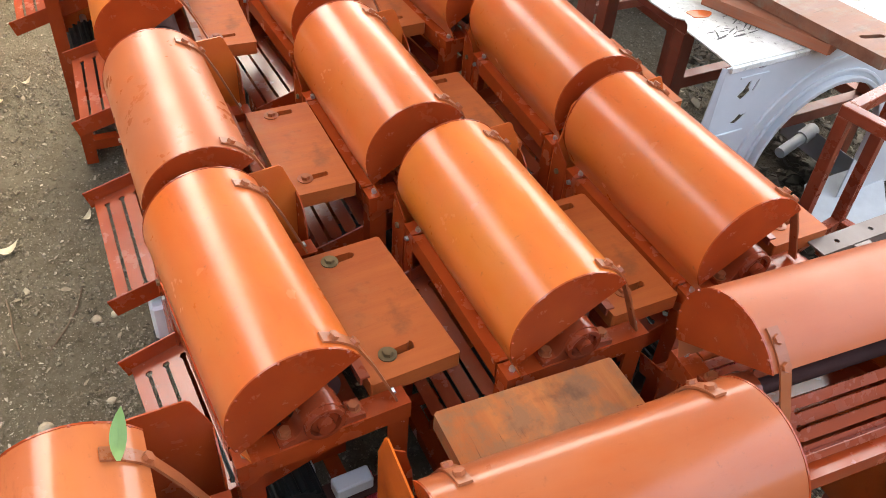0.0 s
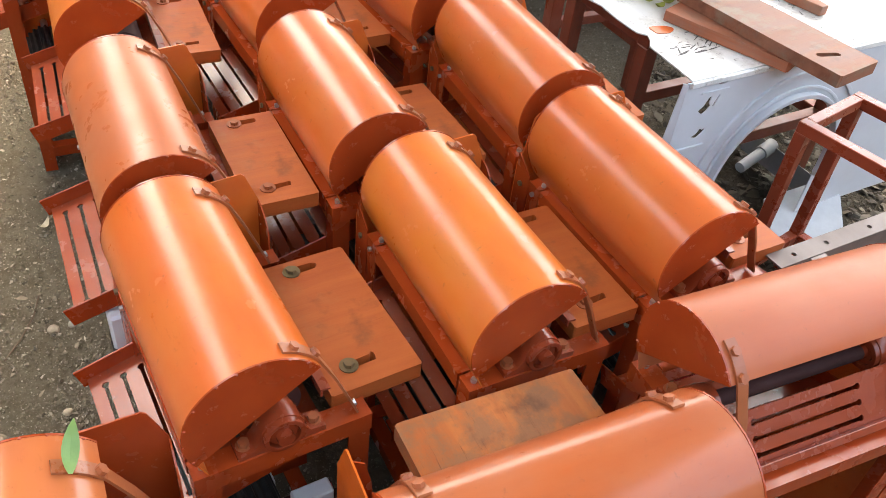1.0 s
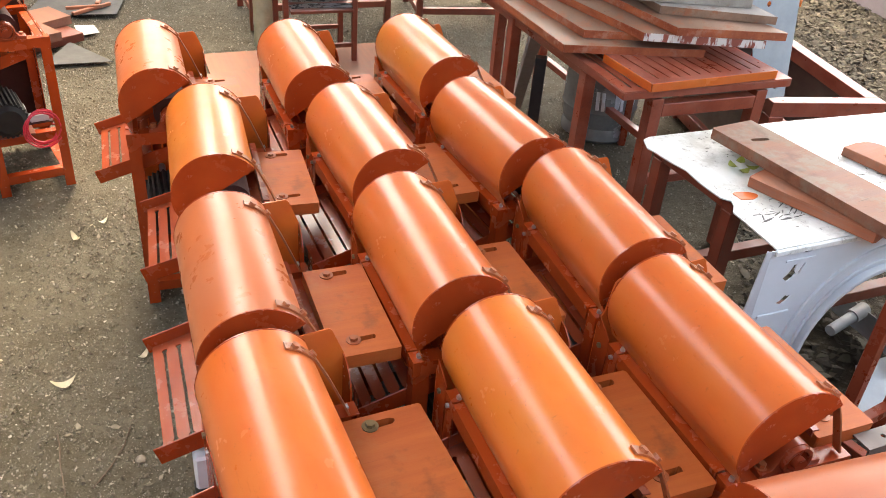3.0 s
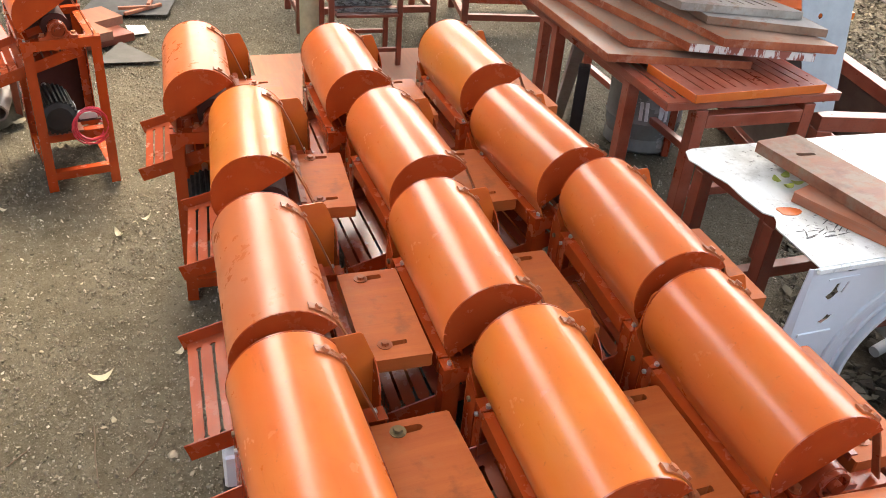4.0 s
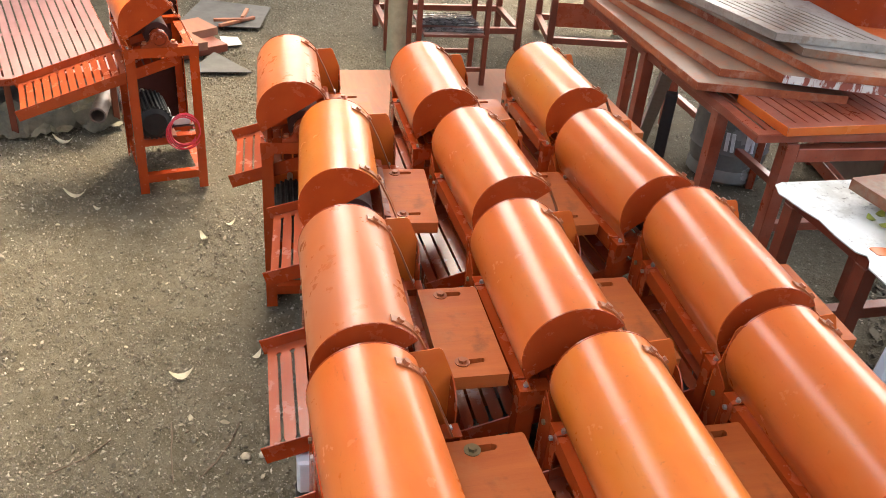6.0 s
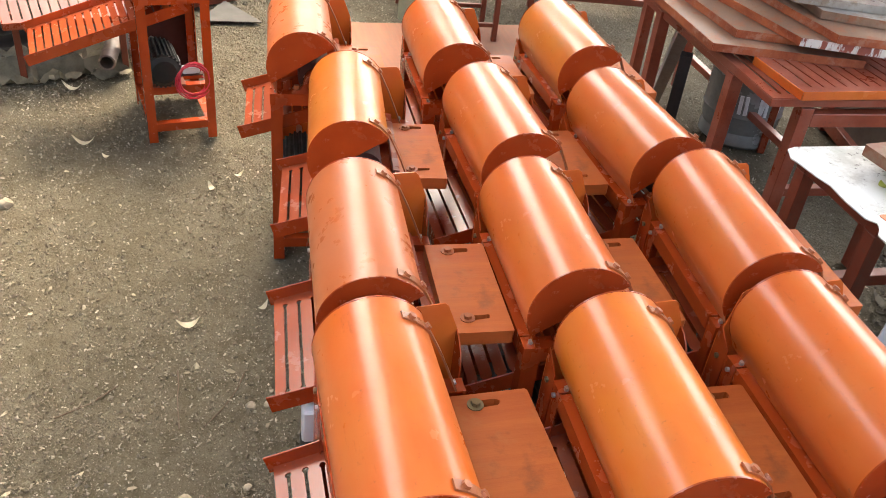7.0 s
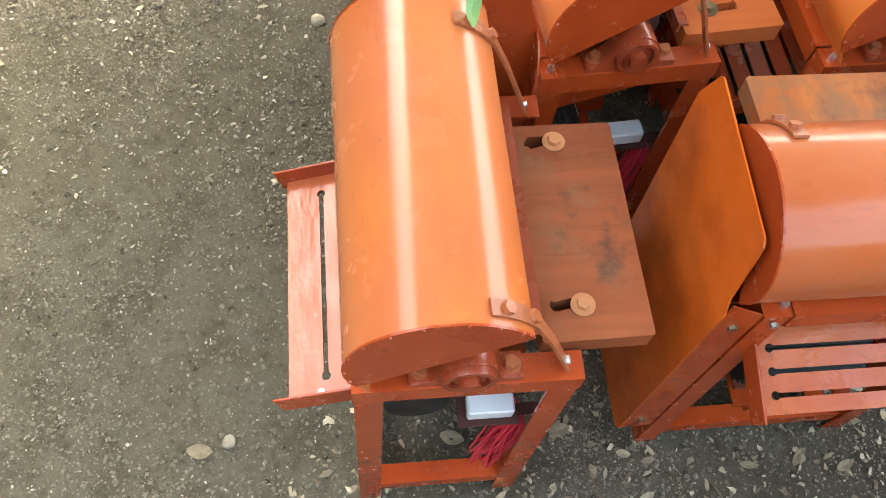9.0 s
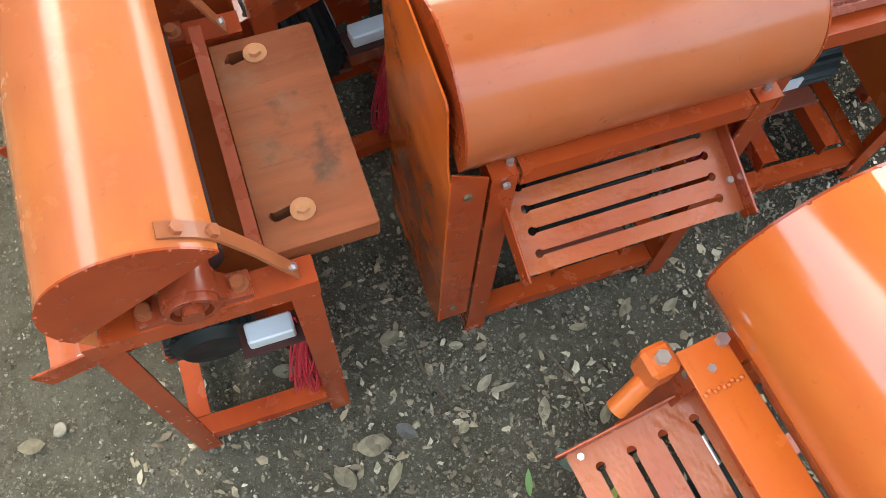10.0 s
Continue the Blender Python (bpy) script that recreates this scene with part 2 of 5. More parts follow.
def angle_iron(bm, a, b, u, v, w=0.038, t=0.004):
    """An L-section bar from a to b; its flanges run from the corner line along u and v."""
    a, b, u, v = (Vector(q) for q in (a, b, u, v))
    prof = [(0, 0), (w, 0), (w, t), (t, t), (t, w), (0, w)]
    ends = [[bm.verts.new(p + u * x + v * y) for x, y in prof] for p in (a, b)]
    for i in range(6):
        j = (i + 1) % 6
        bm.faces.new((ends[0][i], ends[0][j], ends[1][j], ends[1][i]))
    bm.faces.new(ends[0][::-1])
    bm.faces.new(ends[1])
    return bm


def part(name, bm, mat, parent=None, label="", smooth=False, bevel=0.0):
    """Links a bmesh as one mesh object under its thing or part."""
    bmesh.ops.recalc_face_normals(bm, faces=bm.faces)
    if bevel:
        es = [e for e in bm.edges if len(e.link_faces) == 2 and e.calc_face_angle(0) > 0.6]
        bmesh.ops.bevel(bm, geom=es, offset=bevel, segments=2, affect="EDGES", profile=0.6, clamp_overlap=True)
    me = bpy.data.meshes.new(name)
    bm.to_mesh(me)
    bm.free()
    me.materials.append(mat)
    if smooth:
        me.shade_smooth()
        me.set_sharp_from_angle(angle=radians(32))
    ob = new(name, me)
    if parent is not None:
        ob.parent = parent
    if label:
        ob["label"] = label
    return ob


def thing(name, label, category, m=None, group="", kind=""):
    ob = new(name)
    ob.empty_display_size = 0.05
    if m is not None:
        ob.matrix_basis = m
    return tagged(ob, label, category, group, kind)


def solo(name, bm, mat, label, category, m=None, group="", kind="", smooth=False, bevel=0.0):
    ob = part(name, bm, mat, None, "", smooth, bevel)
    if m is not None:
        ob.matrix_basis = m
    return tagged(ob, label, category, group, kind)


def B():
    return bmesh.new()


def hexbolt(parent, at, axis=(0, 0, 1), mat=None, r=0.0085, h=0.007, washer=0.0, name="bolt"):
    bm = B()
    a, d = Vector(at), Vector(axis).normalized()
    if washer:
        rod(bm, a, a + d * 0.0025, washer, 20)
        a = a + d * 0.0024
    rod(bm, a, a + d * h, r, 6, r * 0.96)
    return part(name, bm, mat or BOLT, parent)


def slot(x0, y0, x1, y1, w, n=5):
    """A stadium outline between two points."""
    d = Vector((x1 - x0, y1 - y0)).normalized()
    a0 = math.atan2(d.y, d.x)
    pts = [(x1 + w * math.cos(a0 - math.pi / 2 + math.pi * k / n), y1 + w * math.sin(a0 - math.pi / 2 + math.pi * k / n)) for k in range(n + 1)]
    pts += [(x0 + w * math.cos(a0 + math.pi / 2 + math.pi * k / n), y0 + w * math.sin(a0 + math.pi / 2 + math.pi * k / n)) for k in range(n + 1)]
    return pts


def keyslot(x0, y0, x1, y1, w, big, n=8):
    """A thin slot with a round drilled hole at each end (x0 < x1 or y0 < y1 along one axis)."""
    d = Vector((x1 - x0, y1 - y0)).normalized()
    s = Vector((-d.y, d.x))
    a0, open_ = math.atan2(d.y, d.x), math.asin(min(0.99, w / big))
    pts = []
    for cx, cy, base in ((x1, y1, a0), (x0, y0, a0 + math.pi)):
        lo, hi = -math.pi + open_, math.pi - open_
        pts += [(cx + big * math.cos(base + lo + (hi - lo) * k / n), cy + big * math.sin(base + lo + (hi - lo) * k / n)) for k in range(n + 1)]
    return pts


# ---- the threshing machines ----
W, L, H = 0.29, 0.44, 0.65
CX, CZ, CR = 0.105, 0.746, 0.115
A_LOW, A_HIGH = radians(210), radians(35)


def arc(r, a0, a1, n):
    return [(CX + r * math.cos(a0 + (a1 - a0) * k / n), CZ + r * math.sin(a0 + (a1 - a0) * k / n)) for k in range(n + 1)]


TO_XZ = Matrix(((1, 0, 0, 0), (0, 0, 1, 0), (0, 1, 0, 0), (0, 0, 0, 1)))  # plate's x, y -> x, z; depth -> y


def machine(label, m, board=True, slot_x=(0.285, 0.335), bolt_x=0.292, bolt_mat=None, guard=True, reach=0.09, slots=0, cover_y=(-0.004, 0.462), strap_y=(0.006, 0.400), fixed_frame=None, coat=None, seed=0, box_at=0.40, pitch=0.035, slot_from=0.028, wood_mat=None, guard_mat=None, board_to=0.387, guard_top=0.80, tray_mat=None, loose_cable=True, drum=True):
    """One machine: angle-iron frame, rounded cover over a beater drum, slotted discharge tray and wooden feed board."""
    rnd = random.Random(seed)
    fr = fixed_frame or DEEP
    top = thing("threshing_machine", label, "machine", m, "threshing machines in the yard")
    for x, u in ((0, 1), (W, -1)):
        for y, v in ((0, 1), (L, -1)):
            part("leg", angle_iron(B(), (x, y, 0), (x, y, H - 0.004), (u, 0, 0), (0, v, 0)), fr, top)
    for y, v, nm in ((0, 1, "front_rail"), (L, -1, "rear_rail")):
        part(nm, angle_iron(B(), (-0.002, y - v * 0.002, H), (W + 0.002, y - v * 0.002, H), (0, v, 0), (0, 0, -1), 0.039), fr, top)
        part("lower_rail", angle_iron(B(), (0.005, y + v * 0.005, 0.085), (W - 0.005, y + v * 0.005, 0.085), (0, v, 0), (0, 0, -1), 0.036), fr, top)
    for x, u, nm in ((0, 1, "side_rail"), (W, -1, "side_rail")):
        part(nm, angle_iron(B(), (x - u * 0.002, 0.042, H if x == 0 else H - 0.016), (x - u * 0.002, L - 0.042, H if x == 0 else H - 0.016), (u, 0, 0), (0, 0, -1), 0.038), fr, top)
        part("lower_rail", angle_iron(B(), (x + u * 0.005, 0.042, 0.085), (x + u * 0.005, L - 0.042, 0.085), (u, 0, 0), (0, 0, -1), 0.036), fr, top)
    # rounded cover and its two end plates
    y0, y1 = cover_y
    bm = B()
    outer, inner = arc(CR, A_LOW, A_HIGH, 40), arc(CR - 0.002, A_HIGH, A_LOW, 40)
    low_out, low_in = (outer[0][0] + 0.014, H + 0.006), (outer[0][0] + 0.016, H + 0.006)
    prof = [low_out] + outer + inner + [low_in]
    wob = [rnd.uniform(-0.0012, 0.0012) for _ in range(6)]
    rows = []
    ny = 10
    for j in range(ny + 1):
        y = y0 + (y1 - y0) * j / ny
        s = 1 + wob[j % 6] * (0.7 if 0 < j < ny else 0.0)
        rows.append([bm.verts.new((CX + (x - CX) * s, y, CZ + (z - CZ) * s)) for x, z in prof])
    n = len(prof)
    for a, b in zip(rows, rows[1:]):
        for i in range(n):
            bm.faces.new((a[i], a[(i + 1) % n], b[(i + 1) % n], b[i]))
    half = len(outer) + 1
    for r in (rows[0], rows[-1]):
        for i in range(half - 1):
            bm.faces.new((r[i], r[i + 1], r[n - 2 - i], r[n - 1 - i]))
    part("cover", bm, coat or ORANGE, top, "rounded orange sheet-steel cover", True)
    for ya, yb in ((y0 - 0.002, y0 + 0.001), (y1 - 0.001, y1 + 0.002)):
        bm = B()
        rim = arc(CR + 0.0008, A_LOW, A_HIGH, 60)
        rim = [(CX + (x - CX) * (1 + rnd.uniform(-0.003, 0.005)), CZ + (z - CZ) * (1 + rnd.uniform(-0.003, 0.005))) for x, z in rim]
        extrude(bm, rim, yb - ya, Matrix.Translation((0, ya, 0)) @ TO_XZ)
        for k in range(9):
            a = A_LOW + (A_HIGH - A_LOW) * (k + 0.5 + rnd.uniform(-0.25, 0.25)) / 9
            mm = Matrix.Translation((CX + (CR - 0.0015) * math.cos(a), ya, CZ + (CR - 0.0015) * math.sin(a))) @ Matrix.Diagonal((1, 0.8, 1, 1))
            bmesh.ops.create_icosphere(bm, subdivisions=1, radius=rnd.uniform(0.0022, 0.0036), matrix=mm)
        part("end_plate", bm, DEEP, top, "welded half-round end plate")
    # straps from the cover down to the frame
    for ys in strap_y:
        bm = B()
        path = [(CX + (CR + 0.001) * math.cos(a), CZ + (CR + 0.001) * math.sin(a)) for a in [radians(q) for q in (69, 62, 55, 48, 41, 34)]]
        path += [(0.228, 0.755), (0.258, 0.680), (0.268, H + 0.004)]
        up = []
        for i, p in enumerate(path):
            d = Vector(path[min(i + 1, len(path) - 1)]) - Vector(path[max(i - 1, 0)])
            nrm = Vector((-d.y, d.x)).normalized() * -0.004
            nrm = -nrm if nrm.y < 0 and i < 6 else nrm
            q = Vector(p) + Vector((abs(nrm.x), abs(nrm.y)))
            up.append([bm.verts.new(v) for v in ((p[0], ys, p[1]), (p[0], ys + 0.020, p[1]), (q.x, ys + 0.020, q.y), (q.x, ys, q.y))])
        for a, b in zip(up, up[1:]):
            for k in range(4):
                bm.faces.new((a[k], a[(k + 1) % 4], b[(k + 1) % 4], b[k]))
        bm.faces.new(up[0][::-1])
        bm.faces.new(up[-1])
        st = part("strap", bm, STRAP, top, "bent flat-bar strap")
        for a in (59, 39):
            c = Vector((math.cos(radians(a)), 0, math.sin(radians(a))))
            hexbolt(st, Vector((CX, ys + 0.010, CZ)) + c * (CR + 0.004), c, BOLT)
        hexbolt(st, (0.264, ys + 0.012, 0.668), (0.94, 0, 0.34), ZINC, 0.006)
    for y in (0.016, L - 0.030):
        hexbolt(top, (0.016, y, H + 0.0005), (0, 0, 1), ZINC, 0.006, 0.008)
    hexbolt(top, (-0.002, L - 0.020, H - 0.022), (-1, 0, 0), ZINC, 0.006, 0.006)
    # pillow-block bearings on the end rails
    for yb in (0.001, L - 0.039):
        bm = B()
        extrude(bm, [(0.068, H), (0.212, H), (0.212, H + 0.012), (0.186, H + 0.015), (0.176, H + 0.03)] + [(0.14 + 0.036 * math.cos(radians(a)), H + 0.036 + 0.036 * math.sin(radians(a))) for a in range(10, 175, 15)] + [(0.104, H + 0.03), (0.094, H + 0.015), (0.068, H + 0.012)], 0.036, Matrix.Translation((0, yb, 0)) @ TO_XZ)
        be = part("bearing", bm, CAST, top, "painted cast pillow-block bearing", True, 0.0015)
        circle = lambda r: [(0.14 + r * math.cos(2 * math.pi * k / 24), H + 0.036 + r * math.sin(2 * math.pi * k / 24)) for k in range(24)]
        bm = extrude(B(), circle(0.0335), 0.058, Matrix.Translation((0, yb - 0.011, 0)) @ TO_XZ, [circle(0.0255)])
        part("bearing_ring", bm, CAST, be, "", True, 0.0012)
        bm = rod(B(), (0.14, yb - 0.006, H + 0.036), (0.14, yb + 0.042, H + 0.036), 0.021, 24)
        rod(bm, (0.14, yb - 0.018, H + 0.036), (0.14, yb + 0.056, H + 0.036), 0.0135, 20)
        part("shaft_end", bm, CAST, be, "", True)
        for x in (0.083, 0.197):
            hexbolt(be, (x, yb + 0.018, H + 0.012), (0, 0, 1), BOLT, 0.0095, 0.009, 0.013)
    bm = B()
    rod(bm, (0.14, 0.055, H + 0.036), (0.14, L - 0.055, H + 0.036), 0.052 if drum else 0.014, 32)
    part("beater_drum" if drum else "shaft", bm, SHADE_RED, top, "threshing drum, dark red with the shade under the cover" if drum else "bare shaft, dark red with the shade under the cover")
    # slotted discharge tray, sloping out to one side
    tl = reach + 0.25
    tilt = math.atan(0.3)
    base = Matrix.Translation((-reach, 0, 0.51 - 0.3 * reach)) @ Matrix.Rotation(-tilt, 4, "Y")
    bm = B()
    n_slots = slots or int((tl - 0.03) / pitch)
    cuts = [keyslot(slot_from + k * pitch, 0.075, slot_from + k * pitch, 0.375, 0.0036, 0.0070) for k in range(n_slots)]
    extrude(bm, [(0, 0.042), (tl, 0.042), (tl, 0.408), (0, 0.408)], 0.003, base, cuts)
    tray = part("discharge_tray", bm, tray_mat or TRAY, top, "slotted red-brown discharge tray")
    for y in (0.038, 0.408):
        part("side_flange", box(B(), -0.012, tl, y, y + 0.004, -0.012, 0.034, 0.001, base), DEEP, tray)
    hexbolt(tray, base @ Vector((0.05, 0.05, 0.003)), (-0.28, 0, 0.95), ZINC, 0.006)
    # guide angle beside the drum and the wooden feed board
    if board:
        part("guide_angle", angle_iron(B(), (0.222, 0.046, H + 0.042), (0.222, L - 0.044, H + 0.042), (1, 0, -0.10), (0, 0, -1), 0.017, 0.004), OXIDE, top)
    if board:
        bx0, bx1, by0, by1 = 0.240, board_to, 0.041, 0.374
        holes = []
        for by in (0.090, 0.343) if slot_x else ():
            pts = slot(slot_x[0], by, slot_x[1], by + 0.004, 0.0085)
            holes.append([(x, y + rnd.uniform(-0.003, 0.003)) for x, y in pts])
        bm = B()
        extrude(bm, [(bx0, by0 + 0.003), (bx0 + 0.003, by0), (bx1 - 0.003, by0 + 0.002), (bx1, by0 + 0.005), (bx1 - 0.001, by1 - 0.005), (bx1 - 0.005, by1), (bx0, by1 - 0.002)], 0.034, Matrix.Translation((0, 0, H - 0.0135)), holes)
        bd = part("feed_board", bm, wood_mat or BOARD, top, "thick stained wooden feed board with slotted bolt holes")
        for by in (0.090, 0.343) if slot_x else ():
            hexbolt(bd, (bolt_x, by, H + 0.0205), (0, 0, 1), bolt_mat or BRASS, 0.0095, 0.007, 0.0165)
    if guard:
        bm = B()
        extrude(bm, [(0.012, 0.10), (W - 0.01, 0.10), (W, guard_top - 0.07), (W - 0.025, guard_top - 0.006), (W - 0.032, guard_top), (0.035, guard_top - 0.018), (0.026, guard_top - 0.028), (0.012, 0.69), (0.0, 0.66), (0.0, 0.12)], 0.003, Matrix.Translation((0, 0.500, 0)) @ TO_XZ)
        gd = part("belt_guard", bm, guard_mat or ORANGE, top, "tall orange sheet-metal belt guard")
        to_yz = Matrix(((0, 0, 1, 0), (1, 0, 0, 0), (0, 1, 0, 0), (0, 0, 0, 1)))
        bm = B()
        extrude(bm, [(0.446, 0.12), (0.500, 0.12), (0.500, guard_top - 0.07), (0.482, guard_top - 0.075), (0.462, guard_top - 0.09), (0.450, 0.69), (0.446, 0.62)], 0.003, Matrix.Translation((W - 0.003, 0, 0)) @ to_yz)
        part("guard_flange", bm, DEEP, gd)
        bm = B()
        extrude(bm, [(0.446, 0.13), (0.500, 0.13), (0.500, 0.69), (0.446, 0.655)], 0.003, to_yz)
        part("guard_flange", bm, DEEP, gd)
        for z in (0.18, 0.62):
            hexbolt(gd, (0.0, 0.475, z), (-1, 0, 0), BRASS, 0.007, 0.005)
    # motor, switch box and cable inside the frame
    MZ = 0.285
    fins = []
    for k in range(24):
        for d, r in ((-0.10, 0.069), (-0.03, 0.077), (0.03, 0.077), (0.10, 0.069)):
            a = 2 * math.pi * k / 24 + d
            fins.append((0.1 + r * math.cos(a), MZ + r * math.sin(a)))
    bm = extrude(B(), fins, 0.21, Matrix.Translation((0, 0.10, 0)) @ TO_XZ)
    mo = part("motor", bm, MOTOR, top, "dark finned electric motor on a steel mount")
    bm = B()
    rod(bm, (0.1, 0.085, MZ), (0.1, 0.10, MZ), 0.05, 24, 0.066)
    part("end_cap", bm, MOTOR, mo, "", True)
    part("motor_shaft", rod(B(), (0.1, 0.31, MZ), (0.1, 0.49 if guard else 0.36, MZ), 0.012, 14), ZINC, mo, "", True)
    part("name_plate", box(B(), 0.172, 0.1790, 0.17, 0.23, MZ - 0.015, MZ + 0.015), WHITEBOX, mo, "pale metal plate")
    for y in (0.13, 0.27):
        part("motor_mount", angle_iron(B(), (0.004, y, MZ - 0.085), (W - 0.004, y, MZ - 0.085), (0, 1, 0), (0, 0, -1), 0.036), fr, top)
    part("mounting_plate", box(B(), 0.035, 0.19, 0.12, 0.3, MZ - 0.084, MZ - 0.076, 0.001), OLD, top)
    part("box_bracket", box(B(), 0.155, 0.25, 0.016, 0.070, box_at - 0.008, box_at - 0.004, 0.001), SHADE_RED, top)
    part("bracket_arm", box(B(), 0.245, W - 0.003, 0.03, 0.05, box_at - 0.012, box_at - 0.008, 0.001), SHADE_RED, top)
    sw = part("switch_box", box(B(), 0.168, 0.240, 0.026, 0.060, box_at - 0.004, box_at + 0.026, 0.003), WHITEBOX, top, "white plastic switch box")
    pts = [(0.225, 0.055, box_at + 0.01), (0.243, 0.05, box_at + 0.012), (0.250, 0.045, box_at - 0.03)]
    if loose_cable:
        for k in range(22):
            low = 0.07 + rnd.random() ** 2 * 0.10
            lean, wide, dy = rnd.uniform(-0.055, 0.0), rnd.uniform(0.004, 0.016), rnd.uniform(-0.016, 0.02)
            for q in range(14):
                a = 2 * math.pi * q / 14
                d = 0.5 - 0.5 * math.cos(a)
                pts.append((0.254 + lean * d + wide * math.sin(a), 0.034 + dy + 0.006 * math.sin(2 * a + k), box_at - 0.01 - (box_at - 0.01 - low) * d))
        part("cable", tube(B(), pts, 0.0021, 5), REDWIRE, sw, "bundle of thin red cable strands")
    else:
        for k in range(7):
            cx, cz, rr = 0.205 + rnd.uniform(-0.008, 0.008), box_at - 0.025 + rnd.uniform(-0.01, 0.008), rnd.uniform(0.062, 0.075)
            pts += [(cx + rr * math.cos(a), 0.006 + 0.006 * math.sin(a + k), cz + 1.1 * rr * math.sin(a)) for a in [2 * math.pi * q / 18 for q in range(18)]]
        part("cable", tube(B(), pts, 0.0036, 5), REDWIRE, sw, "coiled red cable")
    return top


def at(x, y, yaw):
    return pose(x, y, 0, 0, 0, yaw)


STD = "orange painted threshing machine with rounded cover and wooden feed board"
first = machine(STD, pose(-0.272, 0.886, -0.011, 0, 0, 32.9), seed=1, board_to=0.408)
usual = machine(STD, at(-0.168, 1.547, 30.0), seed=2, bolt_mat=BOLT)
copies = [
    (-0.543, 1.330, -0.001, 29.3, 0.03, DUSTY), (-0.861, 1.918, -0.002, 26.3, -0.014, GOLD), (-1.242, 2.389, 0.0, 28.6, 0.0, DUSTY),
    (0.132, 1.113, -0.014, 30.0, 0.0, WARM), (-0.431, 2.070, 0.0, 32.3, 0.0, None), (-0.784, 2.578, 0.0, 30.3, 0.0, None),
    (0.470, 1.345, -0.003, 30.2, 0.0, None), (0.216, 1.808, 0.003, 27.4, 0.0, None), (-0.063, 2.254, 0.0, 34.5, 0.0, None), (-0.393, 2.810, 0.0, 31.6, 0.0, GOLD),
]
for x, y, z, yaw, dx, coat in copies:
    c = copy_thing(usual, pose(x, y, z, 0, 0, yaw))
    for ch in c.children:
        if ch.name.startswith("feed_board"):
            ch.location.x += dx
        if ch.name.startswith("cover") and coat is not None:
            ch.material_slots[0].link = "OBJECT"
            ch.material_slots[0].material = coat
second = [o for o in bpy.data.objects if o.parent is None and o.name.startswith("threshing_machine") and abs(o.location.x + 0.543) < 0.001][0]
tb = part("terminal_box", box(B(), -0.036, -0.003, 0.020, 0.075, 0.385, 0.480, 0.006), WHITEBOX, second, "grey-white terminal box")
part("gland", rod(B(), (-0.020, 0.048, 0.340), (-0.020, 0.048, 0.384), 0.020, 18), BLACKRUBBER, tb, "black rubber gland", True)
# guard in deep orange instead of orange: its shadow is put into the paint
machine("orange threshing machine with a fresh leaf on its strap", at(-0.321, 0.315, 27.9), slot_x=(0.264, 0.292), bolt_x=0.299, bolt_mat=PALEBOLT, seed=3, slots=1, slot_from=0.056, wood_mat=OLDBOARD, coat=GLOSSY, guard_mat=DEEP, tray_mat=CRINKLED)
machine("dusty orange threshing machine with its tray turned to the open yard", pose(0.523, 0.841, -0.006, 0, 0, 118.0), coat=BROWNED, cover_y=(0.0, 0.488), strap_y=(0.046, 0.432), seed=4, slot_x=None, wood_mat=WORNBOARD, guard_top=0.832, guard_mat=SMUDGED_SHADED, tray_mat=FRESHTRAY)
d3 = machine("orange threshing machine without its feed board, cover strap hanging free", at(0.419, 1.205, -63.1), board=False, coat=CHALKY, seed=5, drum=False)
lean = Matrix.Translation((0.196, 0, 0.722)) @ Matrix.Rotation(radians(52), 4, "Y")
part("concave_plate", extrude(B(), [(0, 0.045), (0.104, 0.045), (0.104, 0.395), (0, 0.395)], 0.003, lean, [keyslot(q, 0.075, q, 0.30, 0.0036, 0.006) for q in (0.022, 0.050, 0.078)]), CAST, d3, "slotted dark orange concave plate")
part("concave_bar", box(B(), 0.090, 0.104, 0.045, 0.395, 0.003, 0.016, 0.001, lean), CAST, d3)
d4 = machine("orange threshing machine with a wide slotted tray, without feed board", at(0.645, 0.067, 33.9), board=False, guard=False, reach=0.15, pitch=0.047, slot_from=0.036, seed=6, coat=FRESH, tray_mat=FRESHTRAY, cover_y=(-0.004, 0.492), strap_y=())
for ch in d4.children:
    if ch.name.split(".")[0] in ("cover", "end_plate"):
        # its cover is wider and taller than the others
        ch.scale = (1.13, 1.0, 1.205)
        ch.location.x += 0.040
        ch.location.z -= 0.134
bm = rod(B(), (-0.090, 0.424, 0.572), (-0.02, 0.444, 0.630), 0.0145, 18)
stub = part("drive_stub", bm, ORANGE, d4, "painted shaft stub with a socket", True)
part("socket", box(B(), -0.056, -0.016, 0.424, 0.466, 0.600, 0.662, 0.006), ORANGE, stub)
hexbolt(stub, (-0.036, 0.445, 0.662), (0, 0, 1), ZINC, 0.010, 0.010, 0.0)
part("side_plate", box(B(), -0.014, 0.052, 0.044, 0.445, 0.6515, 0.6555, 0.001), ORANGE, d4)
bm = B()
rn = random.Random(8)
for k in range(9):
    bmesh.ops.create_icosphere(bm, subdivisions=1, radius=0.004, matrix=Matrix.Translation((-0.008 + 0.0065 * k, 0.385 + rn.uniform(-0.002, 0.002), 0.6555)))
part("weld_seam", bm, ORANGE, d4)
hexbolt(d4, (-0.134, 0.398, 0.476), (-0.28, 0, 0.95), ZINC, 0.0055, 0.005)
hexbolt(d4, (0.046, 0.435, 0.6555), (0, 0, 1), ZINC, 0.009, 0.009, 0.0)
